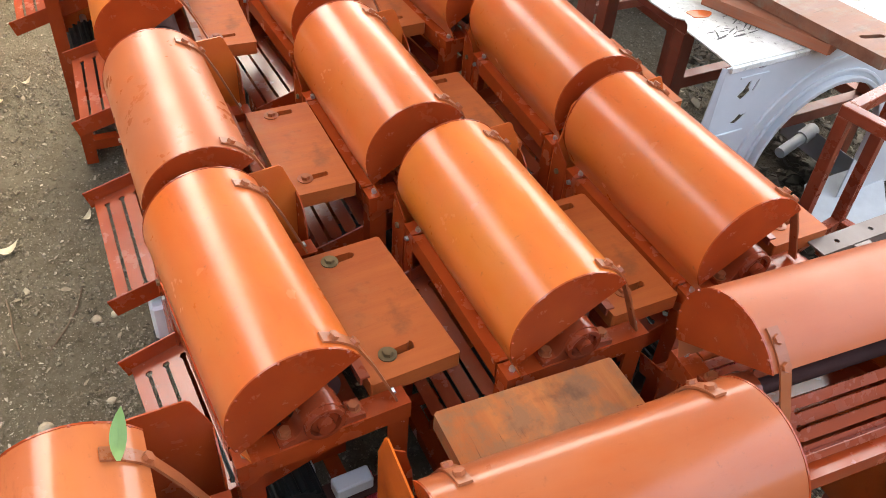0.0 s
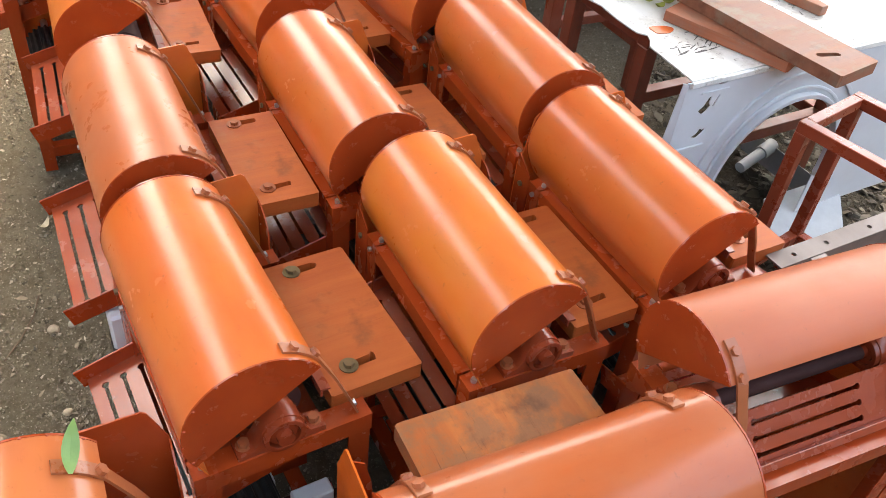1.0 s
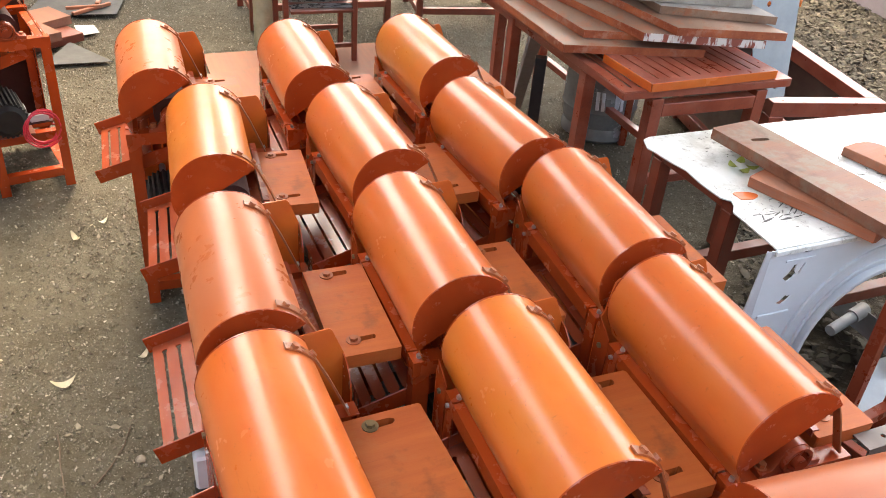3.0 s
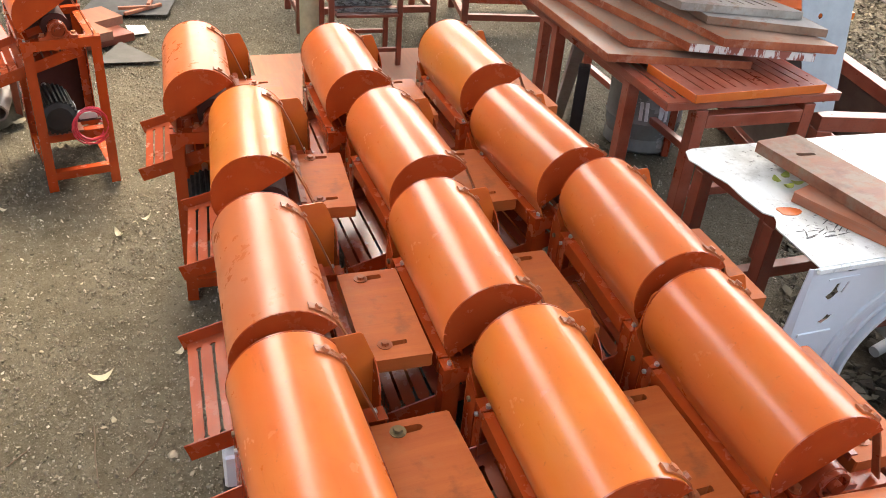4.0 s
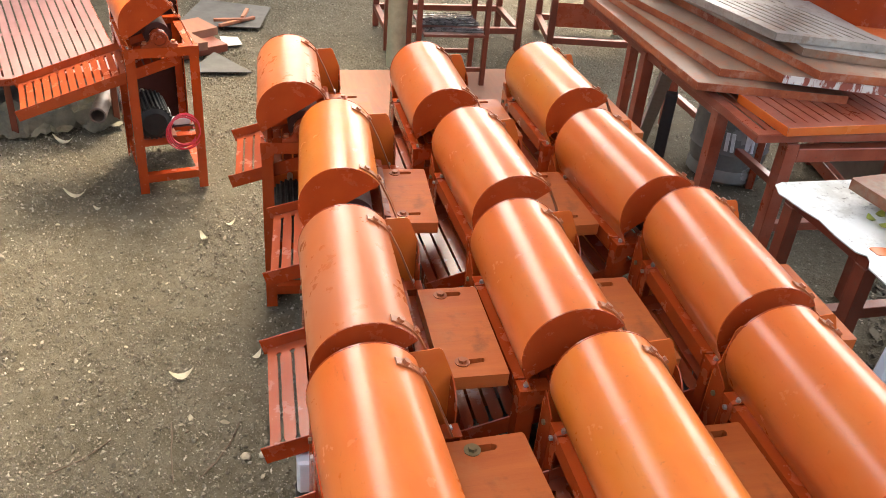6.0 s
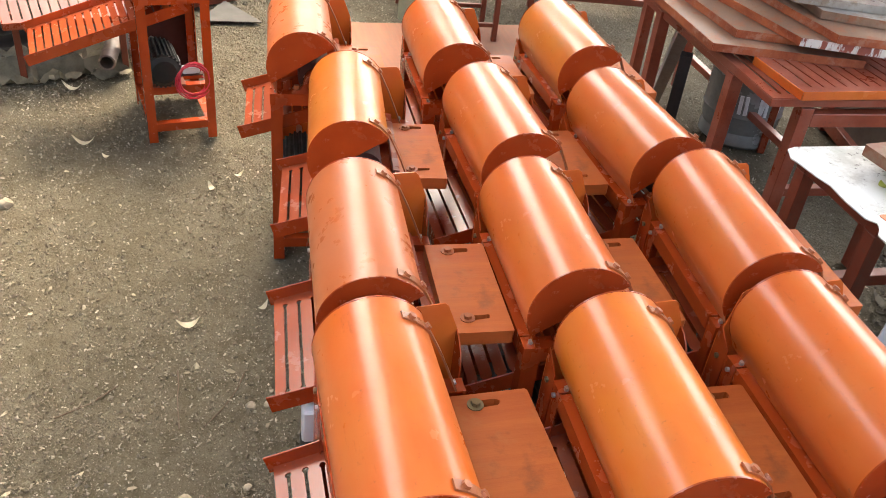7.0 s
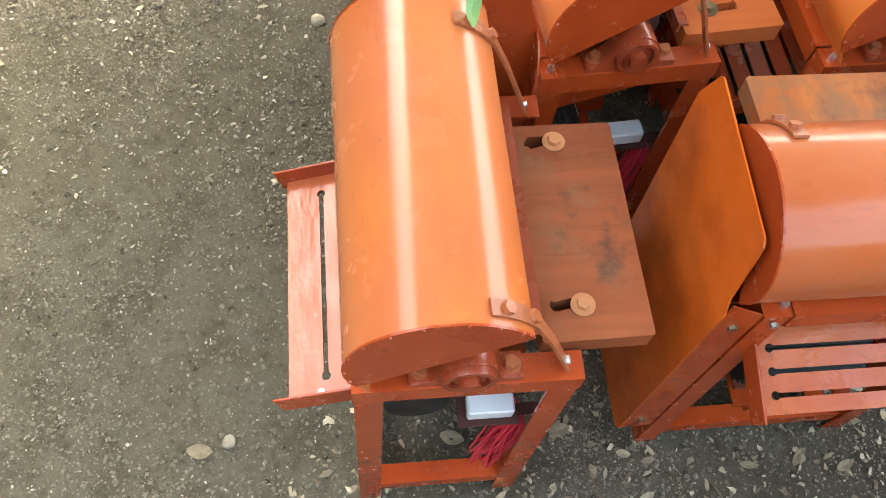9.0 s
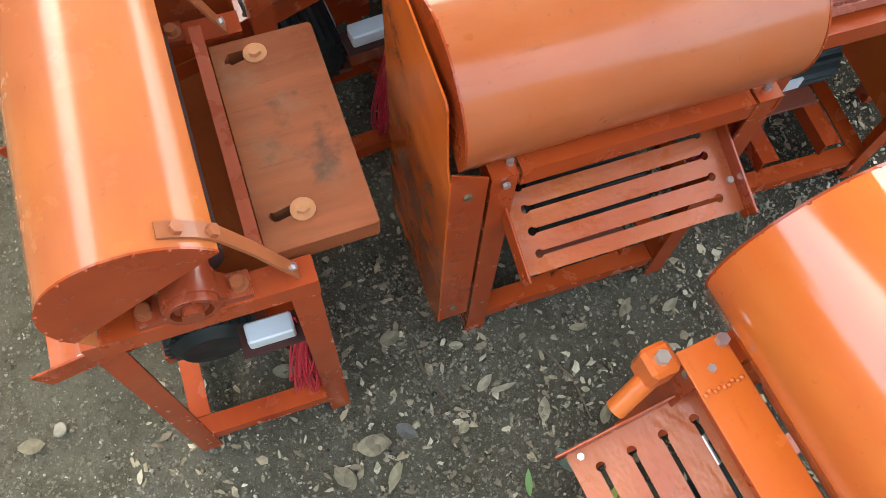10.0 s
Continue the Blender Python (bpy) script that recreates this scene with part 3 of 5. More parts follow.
# its belt guard is near-black red, unlike the others
machine("bright orange threshing machine standing apart with a long slotted tray", at(-2.131, 2.905, 43), board=False, reach=0.41, seed=7, box_at=0.30, guard_mat=SHADE_RED, loose_cable=False)

# ---- ground ----
def soil():
    p = Mat("packed_soil")
    big = p.noise(1.3, 5, 0.6)
    mid = p.noise(9, 8, 0.72)
    fine = p.noise(130, 6, 0.75)
    tiny = p.noise(380, 4, 0.7)
    scuff = p.noise(26, 6, 0.7, (1.0, 0.16, 1.0))
    col = p.mix(p.ramp(big, [(0.35, 0.0), (0.65, 1.0)]), (0.140, 0.120, 0.085), (0.182, 0.158, 0.118))
    col = p.mix(p.math("MULTIPLY", p.ramp(mid, [(0.47, 0.0), (0.58, 1.0)]), 0.5), col, (0.089, 0.073, 0.045))
    col = p.mix(p.math("MULTIPLY", p.ramp(scuff, [(0.56, 0.0), (0.70, 1.0)]), 0.4), col, (0.151, 0.132, 0.095))
    col = p.mix(p.math("MULTIPLY", p.ramp(fine, [(0.56, 0.0), (0.66, 1.0)]), 0.5), col, (0.174, 0.151, 0.115))
    col = p.mix(p.math("MULTIPLY", p.ramp(fine, [(0.30, 1.0), (0.42, 0.0)]), 0.4), col, (0.034, 0.026, 0.018))
    col = p.mix(p.math("MULTIPLY", p.ramp(tiny, [(0.62, 0.0), (0.70, 1.0)]), 0.45), col, (0.249, 0.227, 0.182))
    col = p.mix(p.math("MULTIPLY", p.ramp(tiny, [(0.28, 1.0), (0.40, 0.0)]), 0.4), col, (0.022, 0.016, 0.012))
    crumb = p.noise(62, 6, 0.72)
    col = p.mix(p.math("MULTIPLY", p.ramp(crumb, [(0.34, 1.0), (0.46, 0.0)]), 0.45), col, (0.057, 0.045, 0.029))
    col = p.mix(p.math("MULTIPLY", p.ramp(crumb, [(0.56, 0.0), (0.66, 1.0)]), 0.35), col, (0.182, 0.155, 0.113))
    for scale, part_of, tone in ((95.0, 0.18, (0.318, 0.287, 0.227)), (48.0, 0.07, (0.257, 0.230, 0.174)), (60.0, 0.12, (0.026, 0.022, 0.015))):
        v = p.n("ShaderNodeTexVoronoi", Scale=scale, Randomness=1.0)
        warp = p.n("ShaderNodeTexNoise", Scale=scale * 1.7, Detail=2.0)
        p.link(p.co, warp.inputs["Vector"])
        w = p.mix(0.012 * 90 / scale, p.co, warp.outputs["Color"])
        p.link(w, v.inputs["Vector"])
        sep = p.n("ShaderNodeSeparateColor")
        p.link(v.outputs["Color"], sep.inputs[0])
        chosen = p.math("LESS_THAN", sep.outputs[0], part_of)
        small = p.math("LESS_THAN", v.outputs["Distance"], p.math("MULTIPLY", sep.outputs[1], 0.42))
        col = p.mix(p.math("MULTIPLY", p.math("MULTIPLY", chosen, small), 0.6), col, tone)
    # dark leaf mould towards the bank on the right, also painting in shade between machines
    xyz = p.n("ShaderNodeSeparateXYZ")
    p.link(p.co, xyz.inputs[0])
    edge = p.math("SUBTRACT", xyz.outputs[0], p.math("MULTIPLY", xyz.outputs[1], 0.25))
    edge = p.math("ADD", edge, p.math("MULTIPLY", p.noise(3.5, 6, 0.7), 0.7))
    mould_and_shade = p.ramp(p.math("MULTIPLY", p.math("SUBTRACT", edge, 0.48), 3.0), [(0.0, 0.0), (1.0, 1.0)])
    mould_dark = p.mix(p.ramp(fine, [(0.4, 0.0), (0.62, 1.0)]), (0.031, 0.024, 0.016), (0.079, 0.065, 0.044))
    col = p.mix(1.0, col, (0.80, 0.83, 0.81), "MULTIPLY")
    col = p.mix(p.math("MULTIPLY", mould_and_shade, 0.6), col, mould_dark)
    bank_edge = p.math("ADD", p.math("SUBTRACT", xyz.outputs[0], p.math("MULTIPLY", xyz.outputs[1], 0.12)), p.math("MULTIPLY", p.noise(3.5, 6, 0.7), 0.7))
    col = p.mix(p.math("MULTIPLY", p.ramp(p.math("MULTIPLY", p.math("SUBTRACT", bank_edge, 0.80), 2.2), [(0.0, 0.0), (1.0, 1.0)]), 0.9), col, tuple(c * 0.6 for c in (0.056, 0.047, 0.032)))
    clod = p.noise(55, 5, 0.65)
    h = p.math("ADD", p.math("MULTIPLY", clod, 0.6), p.math("ADD", p.math("MULTIPLY", fine, 0.4), p.math("MULTIPLY", tiny, 0.25)))
    p.bump(h, 1.0, 0.024)
    return p.done(col, 0.95, 0.0, 0.2)


def soil_z(x, y):
    """The height of the trodden soil."""
    q = Vector((x, y, 0))
    return 0.012 * noise.noise(q * 1.7) + 0.006 * noise.noise(q * 6) + 0.003 * noise.noise(q * 19) + 0.0032 * noise.noise(q * 47) - 0.008


def axis(lo, hi, step, far):
    inner = [lo + step * k for k in range(int((hi - lo) / step) + 1)]
    out, d, a, b = [], step, inner[0], inner[-1]
    pre, post = [], []
    while b < far:
        d *= 1.5
        a, b = a - d, b + d
        pre.append(a)
        post.append(b)
    return pre[::-1] + inner + post


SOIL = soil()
xs, ys = axis(-2.6, 1.6, 0.018, 400), axis(-0.6, 4.0, 0.018, 400)
verts = []
for y in ys:
    for x in xs:
        verts.append((x, y, soil_z(x, y) if abs(x) < 20 and abs(y) < 20 else -0.008))
nx = len(xs)
faces = [(j * nx + i, j * nx + i + 1, (j + 1) * nx + i + 1, (j + 1) * nx + i) for j in range(len(ys) - 1) for i in range(nx - 1)]
me = bpy.data.meshes.new("ground")
me.from_pydata(verts, [], faces)
me.shade_smooth()
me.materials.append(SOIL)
tagged(new("ground", me), "brown-grey packed soil with grit and litter", "ground", "", "structure")


# ---- more materials ----
def white_sheet():
    p = Mat("dirty_white_car_paint")
    smear = p.ramp(p.noise(4.5, 9, 0.72), [(0.46, 0.0), (0.58, 1.0)])
    streak = p.ramp(p.noise(16, 7, 0.7, (1.0, 0.25, 1.0)), [(0.57, 0.0), (0.64, 1.0)])
    fine = p.ramp(p.noise(48, 7, 0.72), [(0.56, 0.0), (0.64, 1.0)])
    col = p.mix(p.math("MULTIPLY", smear, 0.6), (0.72, 0.74, 0.70), (0.33, 0.33, 0.27))
    col = p.mix(p.math("MULTIPLY", p.math("MULTIPLY", smear, fine), 0.85), col, (0.09, 0.085, 0.075))
    col = p.mix(p.math("MULTIPLY", p.math("MULTIPLY", streak, fine), 0.8), col, (0.06, 0.055, 0.05))
    col = p.mix(p.math("MULTIPLY", p.ramp(p.noise(160, 4, 0.6), [(0.68, 0.0), (0.72, 1.0)]), 0.8), col, (0.08, 0.075, 0.07))
    p.bump(p.noise(8, 3, 0.5), 0.15, 0.01)
    return p.done(col, p.ramp(fine, [(0.3, 0.28), (0.7, 0.6)]))


WHITE = white_sheet()
GREY = plain("pale_grey_paint", (0.36, 0.40, 0.41), 0.5, 0.0, 8, 0.4)
DULL = plain("dusty_grey_sheet", (0.085, 0.085, 0.08), 0.9, 0.0, 9, 0.5)
KEG = plain("grey_keg_steel", (0.30, 0.325, 0.32), 0.25, 0.3, 12, 0.5)
PALE = plain("pale_lettering_paint", (0.72, 0.75, 0.76), 0.5)
POST = plain("weathered_post", (0.44, 0.44, 0.29), 0.8, 0.0, 14, 0.5, 0.4)
TARP = plain("dirty_canvas", (0.30, 0.28, 0.21), 0.9, 0.0, 11, 1.0, 0.6)
BLACK = plain("black_plastic", (0.02, 0.02, 0.021), 0.35)
PAPER = plain("torn_paper", (0.5, 0.5, 0.46), 0.8)
SAWN = feed_wood("sawn_plank", (0.20, 0.078, 0.043), (0.31, 0.135, 0.077), (0.24, 0.18, 0.125), 0.50, 0.35, 0.6)
PLY = wood("reddish_sheet", (0.22, 0.085, 0.05), (0.31, 0.14, 0.085), (0.18, 0.12, 0.08), 0.8)
CONCRETE = plain("mauve_grey_plaster", (0.34, 0.29, 0.30), 0.9, 0.0, 6, 0.4, 0.5)
WIRE = plain("grey_shiny_wire", (0.26, 0.26, 0.27), 0.28, 0.7)


def square_bar(a, b, w=0.03):
    """A square steel bar from a to b."""
    bm = B()
    a, b = Vector(a), Vector(b)
    d = b - a
    q = Matrix.Translation((a + b) / 2) @ d.to_track_quat("Z", "Y").to_matrix().to_4x4()
    return box(bm, -w / 2, w / 2, -w / 2, w / 2, -d.length / 2, d.length / 2, 0.002, q)


def steel_frame(name, label, category, m, lx, ly, h, mat, low=(0.12,), w=0.03, long_low=True):
    """An open welded frame: four legs, top rails, lower rails."""
    top = thing(name, label, category, m)
    for x in (0, lx):
        for y in (0, ly):
            part("leg", square_bar((x, y, 0), (x, y, h - w), w), mat, top)
    for z, nm in ((h - w / 2, "top_rail"), *((q, "lower_rail") for q in low)):
        for y in (0, ly):
            part(nm, square_bar((w / 2 if z < h - w else -w / 2, y, z), (lx - w / 2 if z < h - w else lx + w / 2, y, z), w * 0.98), mat, top)
        for x in (0, lx):
            part(nm, square_bar((x, w / 2, z), (x, ly - w / 2, z), w * 0.96), mat, top)
    return top


def slotted_sheet(bm, lx, ly, rows, n, m, slot_w=0.004, t=0.003, margin=0.03):
    """A sheet with rows of long slots along y."""
    cuts = []
    for r in range(rows):
        a, b = margin + (ly - margin) * r / rows + 0.01, (ly - margin) * (r + 1) / rows - 0.01 + margin * 0.3
        cuts += [slot(margin + (lx - 2 * margin) * (k + 0.5) / n, a, margin + (lx - 2 * margin) * (k + 0.5) / n, b, slot_w, 3) for k in range(n)]
    extrude(bm, [(0, 0), (lx, 0), (lx, ly), (0, ly)], t, m, cuts)
    return bm


def screen_panel(label, m, lx, ly, mat, rows=2, n=9, lip=0.035, lip_mat=None, group="slotted panels stacked on the workbench"):
    """A slotted steel panel with its edges bent down."""
    top = thing("slotted_panel", label, "metal panel", m, group)
    part("sheet", slotted_sheet(B(), lx, ly, rows, n, Matrix.Translation((0, 0, lip))), mat, top)
    for x0, x1, y0, y1 in ((0, lx, -0.003, 0), (0, lx, ly, ly + 0.003), (-0.003, 0, 0, ly), (lx, lx + 0.003, 0, ly)):
        part("bent_edge", box(B(), x0, x1, y0, y1, 0, lip + 0.003, 0.0008), lip_mat or mat, top)
    return top


def lay(x, y, z, yaw, rx=0.0, ry=0.0):
    return pose(x, y, z, rx, ry, yaw)


# ---- workbench with stacked panels ----
BENCHRED = paint("dusty_red_primer", (0.22, 0.040, 0.018), (0.36, 0.080, 0.040), rough=(0.25, 0.5), vary=0.35, patch=((0.42, 0.16, 0.11), 0.55), dirt=(0.07, 0.04, 0.03), dirt_from=0.56)
TB = 30.0
TABLE = lay(0.288, 3.050, 0, TB)
bench = thing("workbench", "red-brown welded steel workbench with a slotted top", "table", TABLE)
part("top", slotted_sheet(B(), 0.74, 1.85, 3, 18, Matrix.Translation((0, 0, 0.738)), 0.006, 0.004, 0.03), BENCHRED, bench, "slotted red-brown steel top")
for x0, x1, y0, y1 in ((0, 0.74, 0, 0.004), (0, 0.74, 1.846, 1.85), (0, 0.004, 0.004, 1.846), (0.736, 0.74, 0.004, 1.846)):
    part("edge", box(B(), x0, x1, y0, y1, 0.71, 0.737, 0.001), BENCHRED, bench)
for x, y in ((0.155, 0.03), (0.62, 0.03), (0.035, 0.31), (0.035, 0.98), (0.34, 1.76), (0.62, 1.76)):
    part("leg", square_bar((x, y, 0), (x, y, 0.70), 0.05), BENCHRED, bench)
for x, y0 in ((0.035, 0.336), (0.62, 0.056)):
    part("lower_rail", square_bar((x, y0, 0.20), (x, 1.734, 0.20), 0.035), BENCHRED, bench)
    part("side_rail", square_bar((x, y0 - 0.02, 0.685), (x, 1.78, 0.685), 0.028), BENCHRED, bench)
part("cross_rail", square_bar((0.181, 0.03, 0.655), (0.594, 0.03, 0.655), 0.05), BENCHRED, bench)
for y in (1.76,):
    part("cross_rail", square_bar((0.061, y, 0.655), (0.594, y, 0.655), 0.05), BENCHRED, bench)
part("lower_rail", square_bar((0.181, 0.03, 0.36), (0.594, 0.03, 0.36), 0.035), BENCHRED, bench)


def on_bench(z, fl, fr):
    """A pose whose origin is the front left corner and whose x runs to the front right one; and that width."""
    d = Vector(fr) - Vector(fl)
    return lay(fl[0], fl[1], z, math.degrees(math.atan2(d.y, d.x))), d.length


m, w = on_bench(0.744, (0.379, 3.077), (0.86, 3.39))
screen_panel("orange slotted steel panel on the workbench", m, w, 0.31, BENCHRED, 1, 11, 0.029, ORANGE)


def bent_panel(label, top_z, fl, yaw, wd, yaw_side, ln, mat, edge, n_slots=0, front=None):
    """A sheet with bent-down edges whose sides run askew to its front edge."""
    top = thing("bent_sheet", label, "metal sheet", lay(fl[0], fl[1], top_z - 0.030, yaw), "panels stacked on the workbench")
    k = radians(yaw_side - yaw)
    sx, sy = -math.sin(k), math.cos(k)

    def q(u, v):
        return (u * wd + v * ln * sx, v * ln * sy)

    cuts = []
    for r in range(2 if n_slots else 0):
        for c in range(n_slots):
            u = 0.09 + 0.82 * (c + 0.5) / n_slots
            a, b = q(u, 0.05 + 0.47 * r), q(u, 0.46 + 0.47 * r)
            cuts.append(slot(*a, *b, 0.0045, 3))
    part("sheet", extrude(B(), [q(0, 0), q(1, 0), q(1, 1), q(0, 1)], 0.003, Matrix.Translation((0, 0, 0.027)), cuts), mat, top)
    t = 0.003
    for (u0, v0), (u1, v1), (nx, ny), em in (((0, 0), (1, 0), (0, -t), front or edge), ((0, 1), (1, 1), (0, t), edge), ((0, 0), (0, 1), (-t, 0), edge), ((1, 0), (1, 1), (t, 0), edge)):
        a, b = q(u0, v0), q(u1, v1)
        part("bent_edge", extrude(B(), [a, b, (b[0] + nx, b[1] + ny), (a[0] + nx, a[1] + ny)], 0.0295), em, top)
    return top


def drips():
    p = Mat("white_paint_drips")
    f = p.ramp(p.noise(30, 5, 0.6, (1.0, 1.0, 0.25)), [(0.47, 0.0), (0.52, 1.0)])
    return p.done(p.mix(f, (0.26, 0.07, 0.045), (0.62, 0.60, 0.56)), 0.5)


def rust_sheet(name, low, high, rust, scale=7):
    p = Mat(name)
    streak = p.noise(scale, 7, 0.65, (1.0, 0.2, 1.0))
    col = p.mix(p.ramp(streak, [(0.36, 0.0), (0.62, 1.0)]), low, high)
    col = p.mix(p.math("MULTIPLY", p.ramp(p.noise(scale * 2.2, 7, 0.7), [(0.52, 0.0), (0.64, 1.0)]), 0.7), col, rust)
    col = p.mix(p.math("MULTIPLY", p.ramp(p.noise(90, 5, 0.7), [(0.60, 0.0), (0.72, 1.0)]), 0.6), col, tuple(c * 0.4 for c in low))
    col = p.mix(p.math("MULTIPLY", p.random(), 0.3), col, tuple(c * 0.5 for c in low))
    p.bump(streak, 0.15, 0.003)
    return p.done(col, p.ramp(streak, [(0.3, 0.28), (0.7, 0.55)]), 0.25)


BROWNSHEET = rust_sheet("rusty_brown_sheet", (0.20, 0.125, 0.085), (0.36, 0.235, 0.165), (0.36, 0.115, 0.050))
GREYSHEET = rust_sheet("bare_grey_sheet", (0.26, 0.235, 0.205), (0.46, 0.43, 0.385), (0.26, 0.17, 0.11))
DRIPS = drips()
SCUFFED = rust_sheet("scuffed_red_sheet", (0.26, 0.055, 0.024), (0.50, 0.150, 0.062), (0.48, 0.25, 0.18), 9)
for row in (
    ("rusty brown steel panel with bent edges", 0.806, (0.056, 3.293), 15, 0.55, 30, 1.25, BROWNSHEET, SCUFFED),
    ("rusty brown steel panel with bent edges", 0.838, (0.125, 3.399), 12, 0.50, 33, 1.15, BROWNSHEET, SCUFFED),
    ("red-brown panel with white paint drips on its edge", 0.870, (0.343, 3.346), 10, 0.46, 40, 1.25, BROWNSHEET, SCUFFED, 0, DRIPS),
    ("red-brown painted panel with bent edges", 0.902, (0.460, 3.354), 13, 0.42, 37, 1.15, BROWNSHEET, SCUFFED),
    ("grey-brown bare steel panel with bent edges", 0.934, (0.399, 3.505), 4, 0.44, 28, 0.90, GREYSHEET, BROWNSHEET),
    ("bare grey slotted steel panel on top of the stack", 0.966, (0.296, 3.533), 10, 0.46, 41, 1.05, GREYSHEET, GREYSHEET, 9),
):
    bent_panel(*row)

# keg under the bench, in place of a clear plastic water jug
keg = thing("steel_keg", "grey keg standing in for a plastic water jug with a white label", "keg", lay(0.29, 4.40, 0, 20))
bm = B()
prof = [(0.165, 0.0), (0.185, 0.02), (0.185, 0.06), (0.178, 0.08), (0.19, 0.12), (0.193, 0.16), (0.197, 0.17), (0.193, 0.18), (0.193, 0.34), (0.197, 0.35), (0.193, 0.36), (0.19, 0.42), (0.178, 0.46), (0.185, 0.48), (0.185, 0.53), (0.168, 0.535)]
rings = [[bm.verts.new((r * math.cos(2 * math.pi * k / 40), r * math.sin(2 * math.pi * k / 40), z)) for k in range(40)] for r, z in prof]
for a, b in zip(rings, rings[1:]):
    for k in range(40):
        bm.faces.new((a[k], a[(k + 1) % 40], b[(k + 1) % 40], b[k]))
bm.faces.new(rings[0][::-1])
bm.faces.new(rings[-1])
part("barrel", bm, KEG, keg, "", True)
rnd = random.Random(4)
for k in range(6):
    a = radians(-112 + k * 9.5)
    bm = B()
    lean = rnd.uniform(-0.02, 0.02)
    box(bm, -0.009, 0.009, -0.003, 0.003, 0.20 + rnd.uniform(-0.01, 0.01), 0.29 + rnd.uniform(-0.01, 0.01), 0.002, Matrix.Rotation(a, 4, "Z") @ pose(0.1945, 0, 0, 0, 0, 90) @ pose(0, 0, 0, 0, math.degrees(lean) * 6, 0))
    part("paint_mark", bm, PALE, keg)
solo("wooden_prop", square_bar((-0.069, 3.852, 0.655), (-0.153, 4.478, 0.02), 0.055), plain("grey_board", (0.34, 0.31, 0.27), 0.8), "pale grey weathered board leaning under the workbench", "board")
solo("steel_post", square_bar((-0.030, 3.717, 0.0), (-0.030, 3.717, 0.60), 0.05), plain("black_steel", (0.022, 0.020, 0.019), 0.6), "black square post standing beside the workbench", "post")

# ---- white car body panel ----
WB = 32.0
CAR = lay(0.652, 2.112, 0, WB)
car = thing("car_body_panel", "white car body section with a wheel arch used as table", "car part", CAR)
top_outline = [(0.01, 0), (1.25, 0), (1.25, 0.30), (1.08, 0.63), (0.60, 0.66), (0.075, 0.668), (0.045, 0.655), (0.022, 0.60), (0.028, 0.575), (0.036, 0.50), (0.05, 0.44), (0.04, 0.36), (0.042, 0.27), (0.062, 0.245), (0.050, 0.22), (0.024, 0.19), (0.018, 0.10)]
part("top_sheet", extrude(B(), top_outline, 0.004, Matrix.Translation((0, 0, 0.727))), WHITE, car, "dirty white top sheet with a torn edge")
AX, AZ, AR = 0.455, 0.345, 0.250
arch = [(AX + AR * math.cos(radians(a)), AZ + AR * math.sin(radians(a))) for a in range(0, 181, 10)]
side = [(-0.005, 0.727), (-0.005, 0.10), (AX - AR, 0.10)] + arch[::-1] + [(AX + AR, 0.10), (1.25, 0.10), (1.25, 0.727)]
ell = lambda cx, cz, rx, rz, n=10: [(cx + rx * math.cos(2 * math.pi * k / n), cz + rz * math.sin(2 * math.pi * k / n)) for k in range(n)]
holes = [
    [(0.062, 0.632), (0.078, 0.645), (0.088, 0.668), (0.098, 0.672), (0.096, 0.650), (0.104, 0.640), (0.092, 0.625), (0.08, 0.618)],
    [(0.110, 0.640), (0.124, 0.672), (0.128, 0.668), (0.116, 0.636)],
    [(0.066, 0.548), (0.082, 0.556), (0.094, 0.572), (0.100, 0.566), (0.118, 0.570), (0.104, 0.553), (0.088, 0.541)],
    [(0.10, 0.706), (0.15, 0.716), (0.155, 0.712), (0.12, 0.703)],
    [(0.55, 0.668), (0.572, 0.676), (0.566, 0.660)],
    [(0.60, 0.650), (0.622, 0.658), (0.616, 0.642)],
]
CLEAN = plain("dusty_pale_car_paint", (0.60, 0.64, 0.66), 0.35, 0.0, 5, 0.18)
part("side_panel", extrude(B(), side, 0.003, Matrix.Translation((0, -0.003, 0)) @ TO_XZ, holes), CLEAN, car, "pale white side panel with ragged holes")
for r0, r1, y0 in ((AR, AR + 0.014, -0.024), (AR + 0.026, AR + 0.036, -0.010), (AR + 0.072, AR + 0.086, -0.012)):
    ring = [(AX + r1 * math.cos(radians(a)), AZ + r1 * math.sin(radians(a))) for a in range(-20, 201, 8)]
    ring += [(AX + r0 * math.cos(radians(a)), AZ + r0 * math.sin(radians(a))) for a in range(200, -21, -8)]
    part("arch_flange", extrude(B(), ring, -y0 - 0.0025, Matrix.Translation((0, y0, 0)) @ TO_XZ), CLEAN, car, "", False, 0.003)
bm = B()
strip = [bm.verts.new(v) for v in ((-0.006, -0.003, 0.726), (-0.016, 0.002, 0.726), (-0.048, 0.022, 0.10), (-0.008, -0.003, 0.10), (-0.006, 0.000, 0.726), (-0.016, 0.005, 0.726), (-0.048, 0.025, 0.10), (-0.008, 0.000, 0.10))]
for q in ((0, 1, 2, 3), (7, 6, 5, 4), (0, 4, 5, 1), (1, 5, 6, 2), (2, 6, 7, 3), (3, 7, 4, 0)):
    bm.faces.new([strip[k] for k in q])
part("corner_flange", bm, CLEAN, car)
part("lower_bead", box(B(), 0.010, 0.120, -0.010, -0.004, 0.510, 0.522, 0.002), CLEAN, car)
part("pressed_rib", box(B(), 0.052, 0.150, -0.007, -0.0035, 0.684, 0.690, 0.001), CLEAN, car)
part("front_lip", box(B(), 0.0, 1.25, -0.012, -0.003, 0.712, 0.732, 0.004), WHITE, car)
rnd = random.Random(31)
